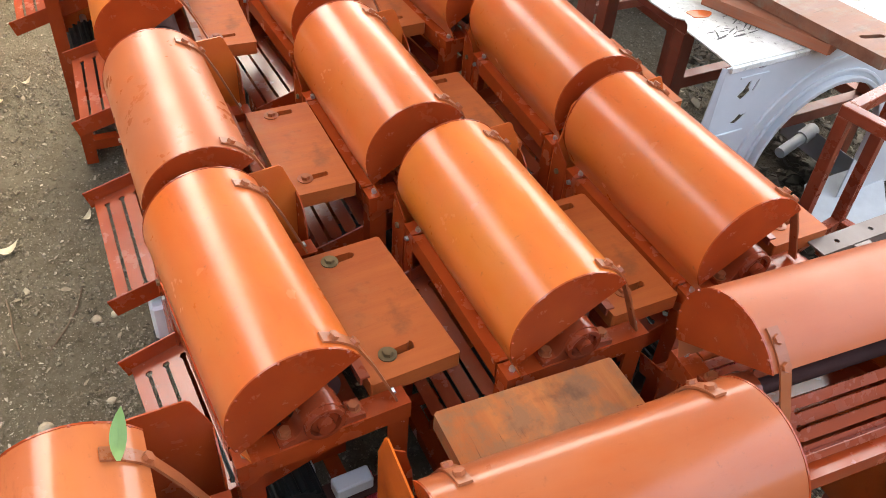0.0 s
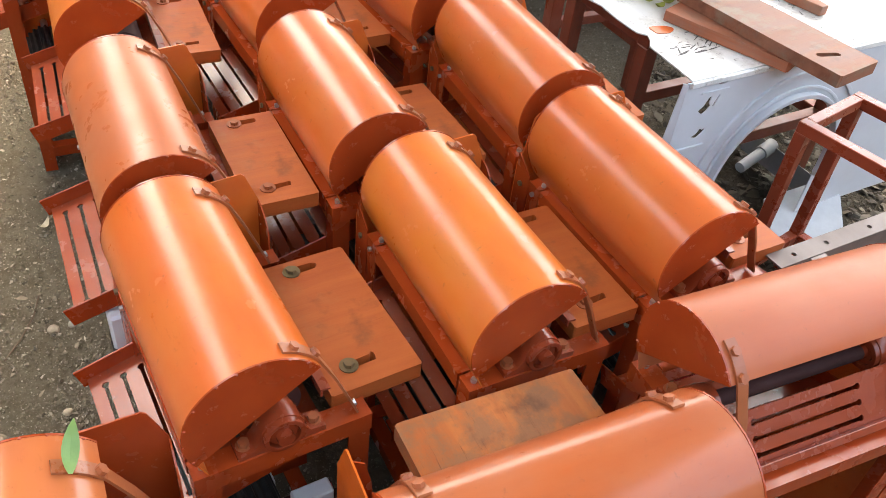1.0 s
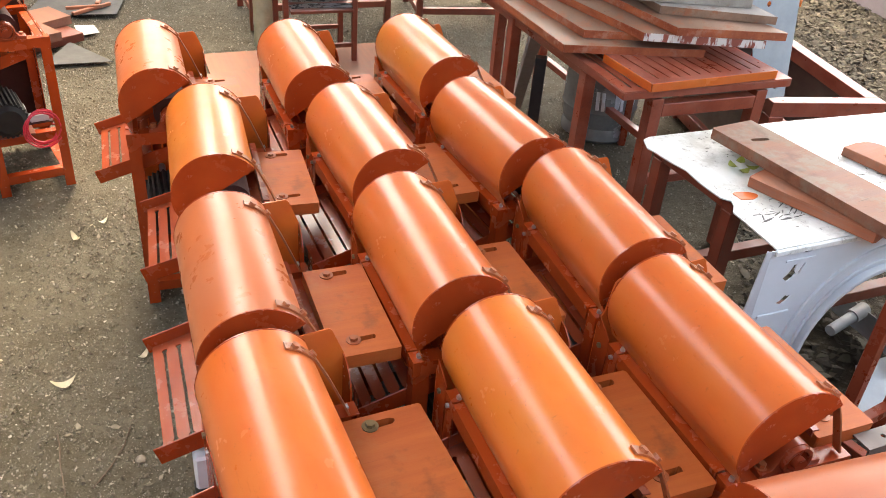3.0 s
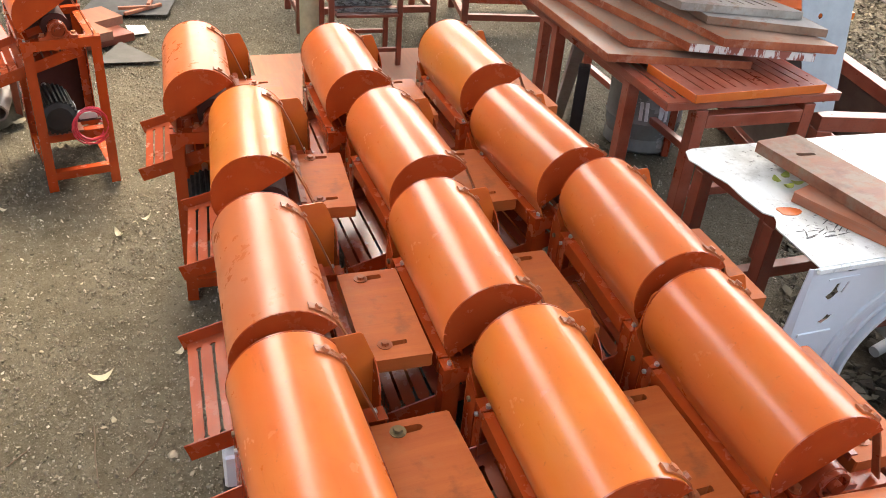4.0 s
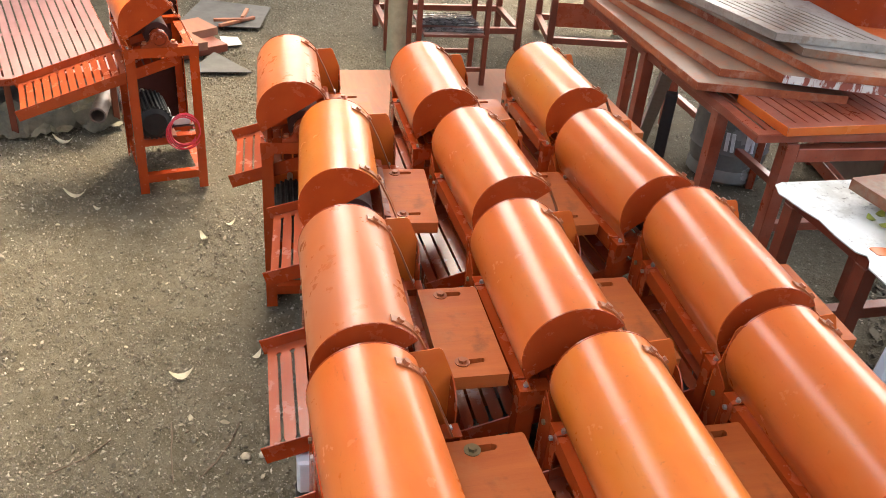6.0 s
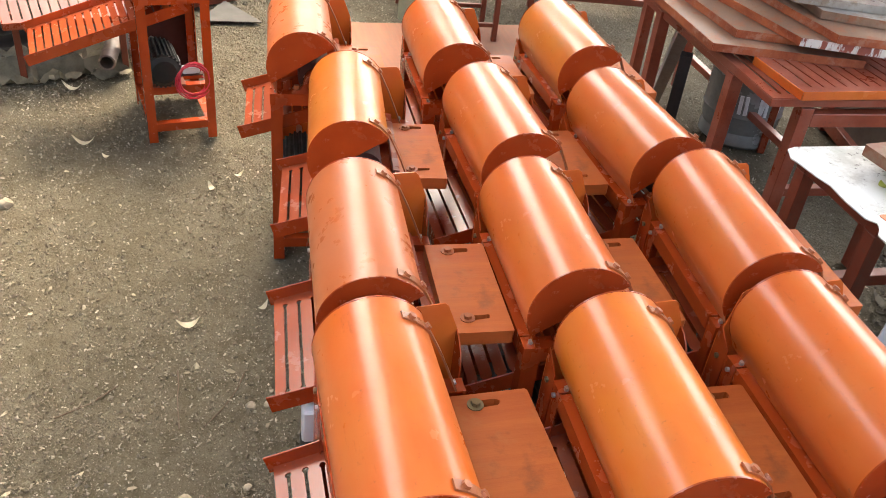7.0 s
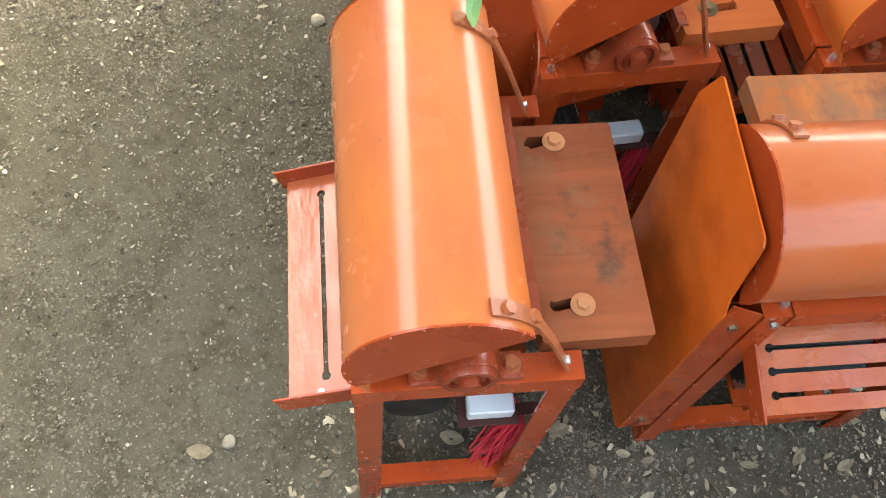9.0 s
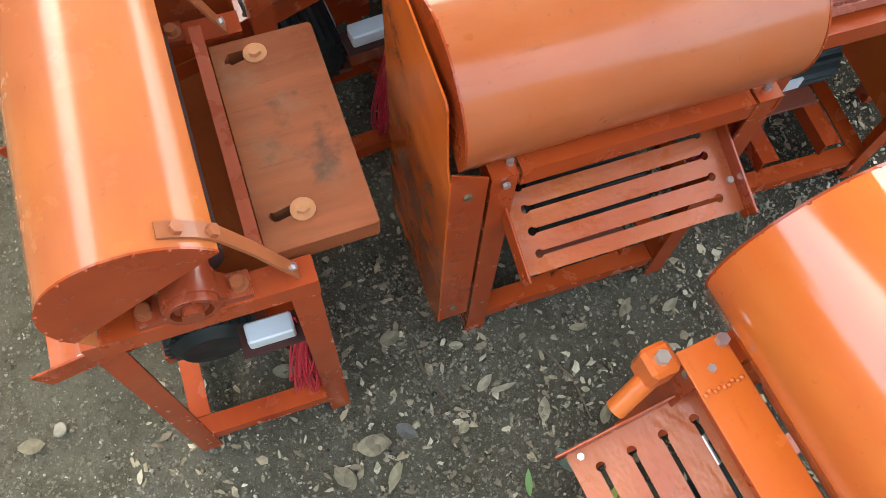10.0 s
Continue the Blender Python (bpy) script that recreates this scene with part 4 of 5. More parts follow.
SMEAR = plain("dark_grime", (0.11, 0.11, 0.10), 0.8)
for cx, cy, n, spread, size in ((0.13, 0.12, 9, 0.055, 0.030), (0.20, 0.17, 5, 0.03, 0.030), (0.56, 0.05, 4, 0.03, 0.016), (0.62, 0.10, 3, 0.03, 0.012), (0.88, 0.58, 7, 0.10, 0.010), (0.80, 0.30, 7, 0.06, 0.014), (0.78, 0.45, 5, 0.07, 0.016), (0.58, 0.60, 6, 0.06, 0.012), (0.10, 0.40, 4, 0.10, 0.008), (0.70, 0.35, 9, 0.10, 0.02)):
    for _ in range(n * 2):
        x, y, a, ln = cx + rnd.gauss(0, spread), cy + rnd.gauss(0, spread), rnd.gauss(0.5, 0.6), size * rnd.uniform(0.2, 1.0)
        if not (0.07 < x < 1.05 and 0.02 < y < 0.60):
            continue
        w = ln * rnd.uniform(0.05, 0.14)
        loop = [(ln * math.cos(q) * rnd.uniform(0.6, 1.1), w * math.sin(q) * rnd.uniform(0.5, 1.2)) for q in [2 * math.pi * k / 11 for k in range(11)]]
        part("grime_mark", extrude(B(), loop, 0.0008, Matrix.Translation((x, y, 0.7312)) @ Matrix.Rotation(a, 4, "Z")), SMEAR, car)
# bench of brown bars below the white panel
steel_frame("trestle", "dull brown steel trestle under the white car panel", "trestle", CAR @ pose(0.10, 0.27, 0), 0.95, 0.34, 0.726, OLD, (0.25,), 0.045)
# planks and splashes on the white sheet
pm = lambda a, b, z, tilt=0.0: lay(a[0], a[1], z, math.degrees(math.atan2(b[1] - a[1], b[0] - a[0])), 0, tilt)


def plank(label, a, b, width, thick, z, tilt=0.0, hole=None, mat=None):
    """A plank from a to b, lying on the side to the left of that line."""
    ln = math.hypot(b[0] - a[0], b[1] - a[1])
    rn = random.Random(int(a[0] * 1000))
    out = [(x, y + rn.uniform(-0.002, 0.002)) for x, y in ((0.004, 0), (ln * 0.3, 0), (ln * 0.7, 0), (ln - 0.004, 0), (ln, 0.006), (ln - 0.004, width - 0.006), (ln - 0.008, width), (ln * 0.6, width), (ln * 0.25, width), (0.003, width), (0, width - 0.006), (0, 0.006))]
    bm = B()
    extrude(bm, out, thick, Matrix(), [slot(*q, 0.009) for q in hole or ()])
    bmesh.ops.rotate(bm, verts=bm.verts, matrix=Matrix.Rotation(-math.pi / 2, 3, "Z"))
    ob = solo("plank", bm, mat or PLANK, label, "plank")
    ob.matrix_basis = lay(a[0], a[1], z, math.degrees(math.atan2(b[1] - a[1], b[0] - a[0])), 0, tilt) @ pose(0, 0, 0, 0, 0, 90)
    return ob


plank("reddish stained board lying on the white panel", (0.628, 2.455), (0.925, 2.215), 0.13, 0.03, 0.733, 0, None, PLANK)
plank("long worn brown plank with a slot near each end", (0.540, 2.694), (1.011, 2.098), 0.17, 0.034, 0.765, 0, [(0.66, 0.045, 0.68, 0.095), (0.115, 0.060, 0.125, 0.105)], SAWN)
bm = B()
lobe = [(0.055 + 0.05 * math.cos(radians(a)), 0.05 + 0.055 * math.sin(radians(a))) for a in range(-20, 200, 20)]
extrude(bm, [(0.23, -0.03), (0.235, 0.0)] + lobe + [(0.0, 0.03), (0.0, -0.03)], 0.03)
solo("plank", bm, PLANK, "short red-brown board with a rounded end", "plank", lay(0.985, 2.79, 0.733, -46), "", "", False, 0.003)
bm = B()
extrude(bm, [(0.034 * (1 + 0.18 * math.sin(3 * a + 1)) * math.cos(a), 0.026 * (1 + 0.15 * math.cos(2 * a)) * math.sin(a)) for a in [2 * math.pi * k / 22 for k in range(22)]], 0.0015)
solo("paint_splash", bm, ORANGE, "orange paint splash dried on the white panel", "paint", lay(0.618, 2.393, 0.7315, 20))
# scrap below the arch
solo("shock_absorber", rod(rod(B(), (0, 0, 0), (0.13, 0, 0.02), 0.02, 16), (0.12, 0, 0.018), (0.19, 0, 0.03), 0.026, 16), GREY, "old white shock absorber tube lying on the ground", "scrap metal", lay(1.115, 2.715, 0.10, 43), "", "", True)
solo("sheet_strip", box(B(), 0, 0.36, -0.002, 0.002, 0, 0.12, 0.001), GREY, "pale bent sheet-metal strip standing on edge", "scrap metal", lay(1.20, 2.975, 0.02, -60, 14))
solo("sheet_scrap", extrude(B(), [(0, 0), (0.34, 0.02), (0.44, 0.25), (0.10, 0.20)], 0.003), GREY, "pale grey sheet-metal offcut leaning on the ground", "scrap metal", lay(1.12, 2.30, 0.04, 22, 24, 0))

# ---- loose steel frames by the white panel ----
steel_frame("unfinished_frame", "red-brown welded frame without a machine, bolt holes in its rails", "frame", lay(0.989, 2.121, 0, -48), 0.30, 0.27, 0.65, OXIDE, (0.14,), 0.034)
f2 = thing("bare_frame", "brown angle-iron frame with bolt holes, no machine mounted", "frame", lay(0.764, 1.511, 0, 32))
for y0 in (0.0, -0.26):
    bm = B()
    extrude(bm, [(0, 0), (0.5, 0), (0.5, 0.045), (0, 0.045)], 0.004, Matrix.Translation((0, y0, 0.646)), [ell(x, 0.022, 0.006, 0.006) for x in (0.06, 0.16, 0.30, 0.43)])
    part("top_rail", bm, DARKSTEEL, f2)
    part("rail_web", box(B(), 0, 0.5, y0, y0 + 0.004, 0.60, 0.645), DARKSTEEL, f2)
for x in (0.085, 0.455):
    part("cross_rail", box(B(), x, x + 0.045, -0.214, -0.001, 0.644, 0.649, 0.001), DARKSTEEL, f2)
    for y in (0.006, -0.254):
        part("leg", angle_iron(B(), (x + 0.002, y, 0), (x + 0.002, y, 0.6455), (1, 0, 0), (0, 1, 0)), OXIDE, f2)

# ---- far right: box frame, grey sheet, orange hopper ----
bxf = steel_frame("box_frame", "red-brown steel box frame with pale patches", "frame", lay(1.024, 3.895, 0, 18), 0.49, 0.90, 0.48, BENCHRED, (0.06,), 0.07)
# dark plates added to stand for the shade inside the frame
part("floor_plate", box(B(), 0.036, 0.454, 0.036, 0.864, 0.096, 0.10), DARKSTEEL, bxf)
part("rear_wall", box(B(), 0.036, 0.454, 0.90, 0.904, 0.10, 0.40), DARKSTEEL, bxf)
part("side_wall", box(B(), 0.49, 0.494, 0.036, 0.864, 0.10, 0.40), DARKSTEEL, bxf)
part("side_wall", box(B(), -0.004, 0.0, 0.036, 0.864, 0.10, 0.40), DARKSTEEL, bxf)
solo("grey_sheet", extrude(B(), [(0, 0), (0.17, 0), (0.19, 0.62), (-0.12, 0.66)], 0.004, Matrix.Rotation(radians(90), 4, "X"), [ell(0.11, 0.05, 0.012, 0.012), ell(0.02, 0.40, 0.012, 0.012)]), GREY, "pale blue-grey sheet standing behind the workbench", "metal sheet", lay(0.90, 3.80, 0.50, 32, -12))
hop = thing("hopper", "bright orange sheet-metal hopper behind the stacked panels", "hopper", lay(0.40, 4.20, 0.0, 12))
for x in (0.04, 0.62):
    for y in (0.06, 0.50):
        part("leg", square_bar((x, y, 0), (x, y, 0.842), 0.035), OXIDE, hop)
part("rim", box(B(), -0.10, 0.66, -0.16, 0.06, 0.845, 0.849, 0.001), ORANGE, hop, "flat orange rim")
part("rim_lip", box(B(), -0.10, 0.66, -0.164, -0.1605, 0.82, 0.849, 0.001), ORANGE, hop)
part("rear_wall", box(B(), -0.10, 0.66, 0.0605, 0.0645, 0.845, 1.35, 0.001), DEEP, hop, "dark orange wall")
for x in (-0.104, 0.661):
    part("side_wall", box(B(), x, x + 0.003, 0.0605, 0.52, 0.845, 1.35, 0.001), DEEP, hop)
part("floor_plate", box(B(), -0.10, 0.66, 0.065, 0.52, 0.845, 0.849), DEEP, hop)

# ---- back: post, wire stand, frames, sheets on the ground ----
bm = B()
rod(bm, (0, 0, 0), (0, 0, 3.09), 0.070, 14, 0.064)
solo("wooden_post", bm, POST, "pale weathered round post set in the ground", "post", lay(-1.76, 5.06, -0.02, 0), "", "", True)
st = thing("wire_stand", "brown steel stand holding a tray of grey wire", "stand", lay(-1.50, 4.70, 0, 29))
for x in (0.0, 0.40):
    for y in (0.02, 0.36):
        part("leg", square_bar((x, y, 0), (x, y, 0.56), 0.03), OLD, st)
part("shelf", box(B(), -0.03, 0.43, -0.02, 0.40, 0.5605, 0.60, 0.004), OLD, st)
part("tray_base", box(B(), 0.02, 0.38, -0.04, 0.36, 0.33, 0.345, 0.002), OLD, st)
for y in (0.02, 0.36):
    part("cross_rail", square_bar((0.015, y, 0.12), (0.385, y, 0.12), 0.024), OLD, st)
bm = B()
rnd = random.Random(9)
for k in range(46):
    y, z = -0.03 + 0.36 * rnd.random(), 0.349 + 0.006 * (k // 12)
    tube(bm, [(0.025 + rnd.uniform(0, 0.01), y, z), (0.14, y + rnd.uniform(-0.01, 0.01), z + rnd.uniform(0, 0.004)), (0.27, y + rnd.uniform(-0.012, 0.012), z), (0.375, y + rnd.uniform(-0.012, 0.012), z)], 0.003, 5)
tagged(part("wire_coil", bm, WIRE, st, "bundle of straight grey wires"), kind="stuff")
steel_frame("tall_frame", "brown welded steel frame in the back of the yard", "frame", lay(-1.92, 5.28, 0, 30), 0.90, 0.52, 0.80, OLD, (0.14, 0.40), 0.04)
fb = steel_frame("low_frame", "brown steel frame with a red-brown front plate", "frame", lay(-0.93, 5.78, 0, 21), 0.60, 0.55, 0.62, OLD, (0.10,), 0.042)
part("front_plate", box(B(), 0.02, 0.58, -0.026, -0.0215, 0.20, 0.36, 0.001), OXIDE, fb)
solo("steel_sheet", extrude(B(), [(0, 0), (1.30, 0.0), (1.32, 0.74), (0.02, 0.72)], 0.012), PLY, "reddish brown flat sheet lying on the ground", "sheet", lay(-1.66, 4.07, 0.012, 31))
solo("steel_sheet", extrude(B(), [(0, 0), (0.52, 0.02), (0.50, 0.50), (-0.02, 0.46)], 0.012), PLY, "smaller reddish sheet lying on the large one", "sheet", lay(-1.60, 3.98, 0.026, 38))

# pale pink base: the sky's reflection on the panel is painted into it
SHEEN_PINK = paint("sky_sheen_pink_primer", (0.25, 0.130, 0.120), (0.34, 0.185, 0.172), rough=(0.55, 0.75), vary=0.1, dirt=(0.12, 0.07, 0.05))
SHEEN_PINK.node_tree.nodes["Principled BSDF"].inputs["Specular IOR Level"].default_value = 0.2
# ---- left: slotted panels, canvas, pipe, boards ----
lp = thing("slotted_panel", "large slotted steel panel coloured pinkish for its sky sheen, resting on low supports", "metal panel", lay(-2.93, 3.04, 0.30, 47, 5, 0))
part("sheet", slotted_sheet(B(), 0.56, 1.5, 3, 12, Matrix.Translation((-0.02, 0, 0.03)), 0.0042, 0.003, 0.02), SHEEN_PINK, lp)
for x0, x1, y0, y1 in ((-0.02, 0.54, -0.004, 0), (-0.024, -0.02, 0, 1.5), (0.54, 0.544, 0, 1.5)):
    part("bent_edge", box(B(), x0, x1, y0, y1, 0, 0.033), OXIDE, lp)
for x in (0.03, 0.5):
    for y in (0.12, 1.35):
        part("leg", square_bar((x, y, -0.30 - 0.09 * y), (x, y, 0.028), 0.03), OLD, lp)
bm = B()
nu, nv = 26, 10
grid = [[bm.verts.new((u * 0.62 / nu, v * 0.34 / nv + 0.05 * noise.noise(Vector((u * 0.2, v * 0.1, 3))), 0.035 + 0.05 * noise.noise(Vector((u * 0.32, v * 0.5, 1))) + 0.03 * noise.noise(Vector((u * 0.8, v * 1.1, 7))) + (0.05 if 2 < v < 8 else -0.02))) for v in range(nv + 1)] for u in range(nu + 1)]
for u in range(nu):
    for v in range(nv):
        bm.faces.new((grid[u][v], grid[u + 1][v], grid[u + 1][v + 1], grid[u][v + 1]))
bmesh.ops.solidify(bm, geom=bm.faces[:], thickness=0.006)
solo("canvas_sheet", bm, TARP, "crumpled dirty cream canvas on the ground", "canvas", lay(-3.06, 3.02, 0.0, 44), "", "", True)
bm = B()
grid = [[bm.verts.new((u * 0.9 / nu, v * 0.5 / nv, 0.02 + 0.04 * noise.noise(Vector((u * 0.22, v * 0.4, 11))))) for v in range(nv + 1)] for u in range(nu + 1)]
for u in range(nu):
    for v in range(nv):
        bm.faces.new((grid[u][v], grid[u + 1][v], grid[u + 1][v + 1], grid[u][v + 1]))
bmesh.ops.solidify(bm, geom=bm.faces[:], thickness=0.004)
solo("plastic_sheet", bm, BLACK, "black plastic sheet spread below the slotted panel", "plastic sheet", lay(-3.25, 3.20, 0.02, 44), "", "", True)
bm = B()
ringo = [[bm.verts.new((x, r * math.cos(2 * math.pi * k / 20), r * math.sin(2 * math.pi * k / 20))) for k in range(20)] for x, r in ((0, 0.031), (0, 0.040), (0.5, 0.040), (0.5, 0.031))]
for a, b in zip(ringo, ringo[1:] + ringo[:1]):
    for k in range(20):
        bm.faces.new((a[k], a[(k + 1) % 20], b[(k + 1) % 20], b[k]))
solo("steel_pipe", bm, DARKSTEEL, "short rusty steel pipe lying on the canvas", "pipe", lay(-2.665, 3.335, 0.10, 120), "", "", True)
bd = thing("board_stack", "pinkish board with slots lying on scrap", "board", lay(-2.905, 4.386, 0.0, 62))
part("upper_board", extrude(B(), [(0, 0), (0.20, 0), (0.20, 0.20), (0.40, 0.22), (0.40, 0.46), (0, 0.44)], 0.05, Matrix.Translation((0, 0, 0.05)), [slot(0.05, 0.09, 0.05, 0.17, 0.005), slot(0.05, 0.27, 0.05, 0.35, 0.005)]), PLY, bd)
part("lower_board", box(B(), 0.05, 0.36, 0.04, 0.40, 0, 0.049, 0.002), OLD, bd)
solo("grey_sheet", extrude(B(), [(0, 0), (0.36, -0.06), (0.20, 0.34)], 0.003), DULL, "thin grey sheet offcut on the soil", "metal sheet", lay(-2.76, 4.26, 0.008, 40))
solo("grey_sheet", extrude(B(), [(0, 0), (0.55, 0), (0.6, 0.5), (0.1, 0.62)], 0.004), DULL, "large pale grey sheet lying on the soil", "metal sheet", lay(-3.30, 4.95, 0.02, 25))
solo("paper_scrap", extrude(B(), [(0, 0), (0.12, 0.01), (0.13, 0.16), (0.02, 0.2)], 0.002), PAPER, "torn white printed paper on the soil", "paper", lay(-2.82, 4.76, 0.012, 45))
for k, (x, y, yaw, ln) in enumerate(((-3.02, 5.04, 70, 0.30), (-3.10, 5.10, 35, 0.22), (-2.95, 5.22, 110, 0.2))):
    solo("stick", box(B(), 0, ln, -0.012, 0.012, 0, 0.02, 0.002), PLANK, "short broken wooden stick on the sheet", "stick", lay(x, y, 0.03 + 0.01 * k, yaw), "sticks")
# boundary wall far right
solo("wall_east", box(B(), -0.1, 0.1, 0, 2.2, -0.05, 1.2, 0.01), CONCRETE, "mauve-grey plastered boundary wall", "wall", lay(3.05, 6.4, 0, 20), "", "structure")

# ---- litter on the ground ----
def leafy(name, cols, rough=0.75):
    p = Mat(name)
    r = p.random() if name.startswith("single") else p.island()
    col = p.ramp(r, [(k / max(1, len(cols) - 1), c) for k, c in enumerate(cols)])
    col = p.mix(p.math("MULTIPLY", p.ramp(p.noise(60, 5, 0.6), [(0.4, 0.0), (0.7, 1.0)]), 0.5), col, (0.07, 0.055, 0.04))
    return p.done(col, rough)


LITTER = leafy("dry_leaf_litter", [(0.19, 0.16, 0.115), (0.28, 0.24, 0.17), (0.14, 0.115, 0.08), (0.46, 0.41, 0.29), (0.25, 0.225, 0.17), (0.36, 0.33, 0.27)])
GRIT = leafy("grit", [(0.17, 0.145, 0.10), (0.22, 0.19, 0.14), (0.13, 0.108, 0.074), (0.27, 0.24, 0.18), (0.18, 0.155, 0.11), (0.48, 0.44, 0.36)], 0.9)
DRYLEAF = leafy("single_dry_leaf", [(0.46, 0.40, 0.26), (0.33, 0.275, 0.18), (0.54, 0.48, 0.33)])
PALELEAF = plain("bleached_leaf", (0.66, 0.62, 0.48), 0.7, 0.0, 30, 0.3)
GREENLEAF = plain("fresh_leaf", (0.34, 0.56, 0.20), 0.45, 0.0, 25, 0.3)
YELLOWLEAF = plain("yellow_green_leaf", (0.42, 0.46, 0.10), 0.6, 0.0, 25, 0.3)


def leaf_mesh(bm, ln, wd, curl, m, n=6):
    """One thin pointed leaf, folded along its midrib and curled."""
    mid, lft, rgt = [], [], []
    for k in range(n + 1):
        u = k / n
        w = wd * math.sin(math.pi * min(1, u * 0.94 + 0.05)) ** 0.8 * 0.5
        z = curl * (u - 0.5) ** 2 * ln * 2
        mid.append(bm.verts.new(m @ Vector(((u - 0.5) * ln, 0, z))))
        lft.append(bm.verts.new(m @ Vector(((u - 0.5) * ln, w, z + w * 0.35))))
        rgt.append(bm.verts.new(m @ Vector(((u - 0.5) * ln, -w, z + w * 0.3))))
    for k in range(n):
        bm.faces.new((mid[k], mid[k + 1], lft[k + 1], lft[k]))
        bm.faces.new((rgt[k], rgt[k + 1], mid[k + 1], mid[k]))
    return bm


def leaf(x, y, yaw, ln, wd, mat, label, z=None, curl=0.3, rx=0.0, ry=0.0):
    bm = leaf_mesh(B(), ln, wd, curl, Matrix())
    bmesh.ops.solidify(bm, geom=bm.faces[:], thickness=0.0008)
    return solo("leaf", bm, mat, label, "leaf", pose(x, y, (soil_z(x, y) + 0.006) if z is None else z, rx, ry, yaw), "fallen leaves", "", True)


DRY = "dry pale fallen leaf lying on the soil"
for x, y, yaw, ln, wd in (
    (0.187, 0.533, 60, 0.045, 0.020), (0.225, 0.530, 30, 0.055, 0.012), (0.003, 0.384, 10, 0.050, 0.036), (0.047, 0.325, 75, 0.060, 0.014),
    (0.546, 0.763, 50, 0.045, 0.020), (0.43, 0.51, 80, 0.040, 0.022), (-0.037, 0.308, 120, 0.04, 0.025), (0.387, 0.554, 0, 0.018, 0.012),
    (-1.305, 1.940, 40, 0.075, 0.030), (-1.696, 2.705, -30, 0.060, 0.024), (-1.139, 2.125, 80, 0.050, 0.020), (-2.35, 2.757, 25, 0.095, 0.030),
    (-2.21, 2.715, 10, 0.035, 0.02), (-2.76, 3.19, 20, 0.10, 0.035), (-1.66, 2.846, 60, 0.05, 0.02), (-0.639, 0.271, 20, 0.05, 0.03), (-0.205, 0.493, 10, 0.05, 0.03),
    (-0.007, 0.377, 20, 0.060, 0.042), (0.045, 0.330, 80, 0.055, 0.022), (-0.049, 0.311, 150, 0.05, 0.034), (-0.014, 0.594, 40, 0.045, 0.030), (0.453, 0.740, 70, 0.05, 0.018), (0.31, 0.50, 95, 0.05, 0.024), (0.12, 0.60, 15, 0.03, 0.018), (0.16, 0.44, 65, 0.028, 0.02), (0.36, 0.68, 20, 0.04, 0.016),
):
    leaf(x, y, yaw, ln, wd, PALELEAF if y > 1.9 else DRYLEAF, DRY, None, 0.9 if y > 1.9 else 0.3)
leaf(0.052, 0.414, -20, 0.045, 0.03, leafy("single_grey_leaf", [(0.19, 0.185, 0.165), (0.23, 0.225, 0.20)]), "grey decayed leaf on the soil")
leaf(0.296, 0.356, 100, 0.05, 0.014, GREENLEAF, "green fallen leaf on the soil")
leaf(0.361, 0.410, 130, 0.05, 0.03, leafy("single_pale_leaf", [(0.20, 0.26, 0.20), (0.22, 0.28, 0.22)]), "pale green fallen leaf on the soil")
leaf(0.462, 0.355, 62, 0.10, 0.03, YELLOWLEAF, "yellow-green fallen leaf beside the near tray")
# the fresh leaf on a machine's strap
mg = at(-0.321, 0.315, 27.9) @ pose(0.172, 0.424, 0.862, 20, -25, 75)
bm = leaf_mesh(B(), 0.066, 0.021, 0.5, Matrix(), 8)
bmesh.ops.solidify(bm, geom=bm.faces[:], thickness=0.0008)
solo("green_leaf", bm, GREENLEAF, "fresh green leaf lying on a cover strap", "leaf", mg, "", "", True)
for k, (x, y) in enumerate(((0.632, 2.537), (0.60, 2.56), (0.655, 2.555), (0.625, 2.585))):
    leaf(x, y, 40 + 70 * k, 0.04, 0.026, YELLOWLEAF, "yellow-green leaf on the white panel", 0.736 + 0.003 * k, 0.6)


def pebble(bm, x, y, z, r, rn):
    """A low-poly stone."""
    m = Matrix.Translation((x, y, z + r * 0.25)) @ Euler((rn.uniform(0, 6), rn.uniform(0, 6), rn.uniform(0, 6))).to_matrix().to_4x4() @ Matrix.Diagonal((r, r * rn.uniform(0.6, 1), r * rn.uniform(0.45, 0.8), 1))
    vs = [Vector(v) * rn.uniform(0.8, 1.15) for v in ((1, 0, 0), (-1, 0, 0), (0, 1, 0), (0, -1, 0), (0, 0, 1), (0, 0, -1))]
    return [m @ v for v in vs], ((0, 2, 4), (2, 1, 4), (1, 3, 4), (3, 0, 4), (2, 0, 5), (1, 2, 5), (3, 1, 5), (0, 3, 5))


def heap(name, label, mat, n, place, size, seed, category):
    rn = random.Random(seed)
    vs, fs = [], []
    for _ in range(n):
        x, y = place(rn)
        v, f = pebble(None, x, y, soil_z(x, y), size(rn), rn)
        o = len(vs)
        vs += v
        fs += [tuple(o + i for i in q) for q in f]
    me = bpy.data.meshes.new(name)
    me.from_pydata([tuple(v) for v in vs], [], fs)
    me.materials.append(mat)
    return tagged(new(name, me), label, category, "", "stuff")


def near(rn):
    return rn.uniform(-1.6, 0.9), rn.uniform(0.0, 2.2)


def far(rn):
    while True:
        x, y = rn.uniform(-3.6, 1.6), rn.uniform(0.8, 6.8)
        if x < 0.55 + 0.12 * y or y < 1.6:
            return x, y


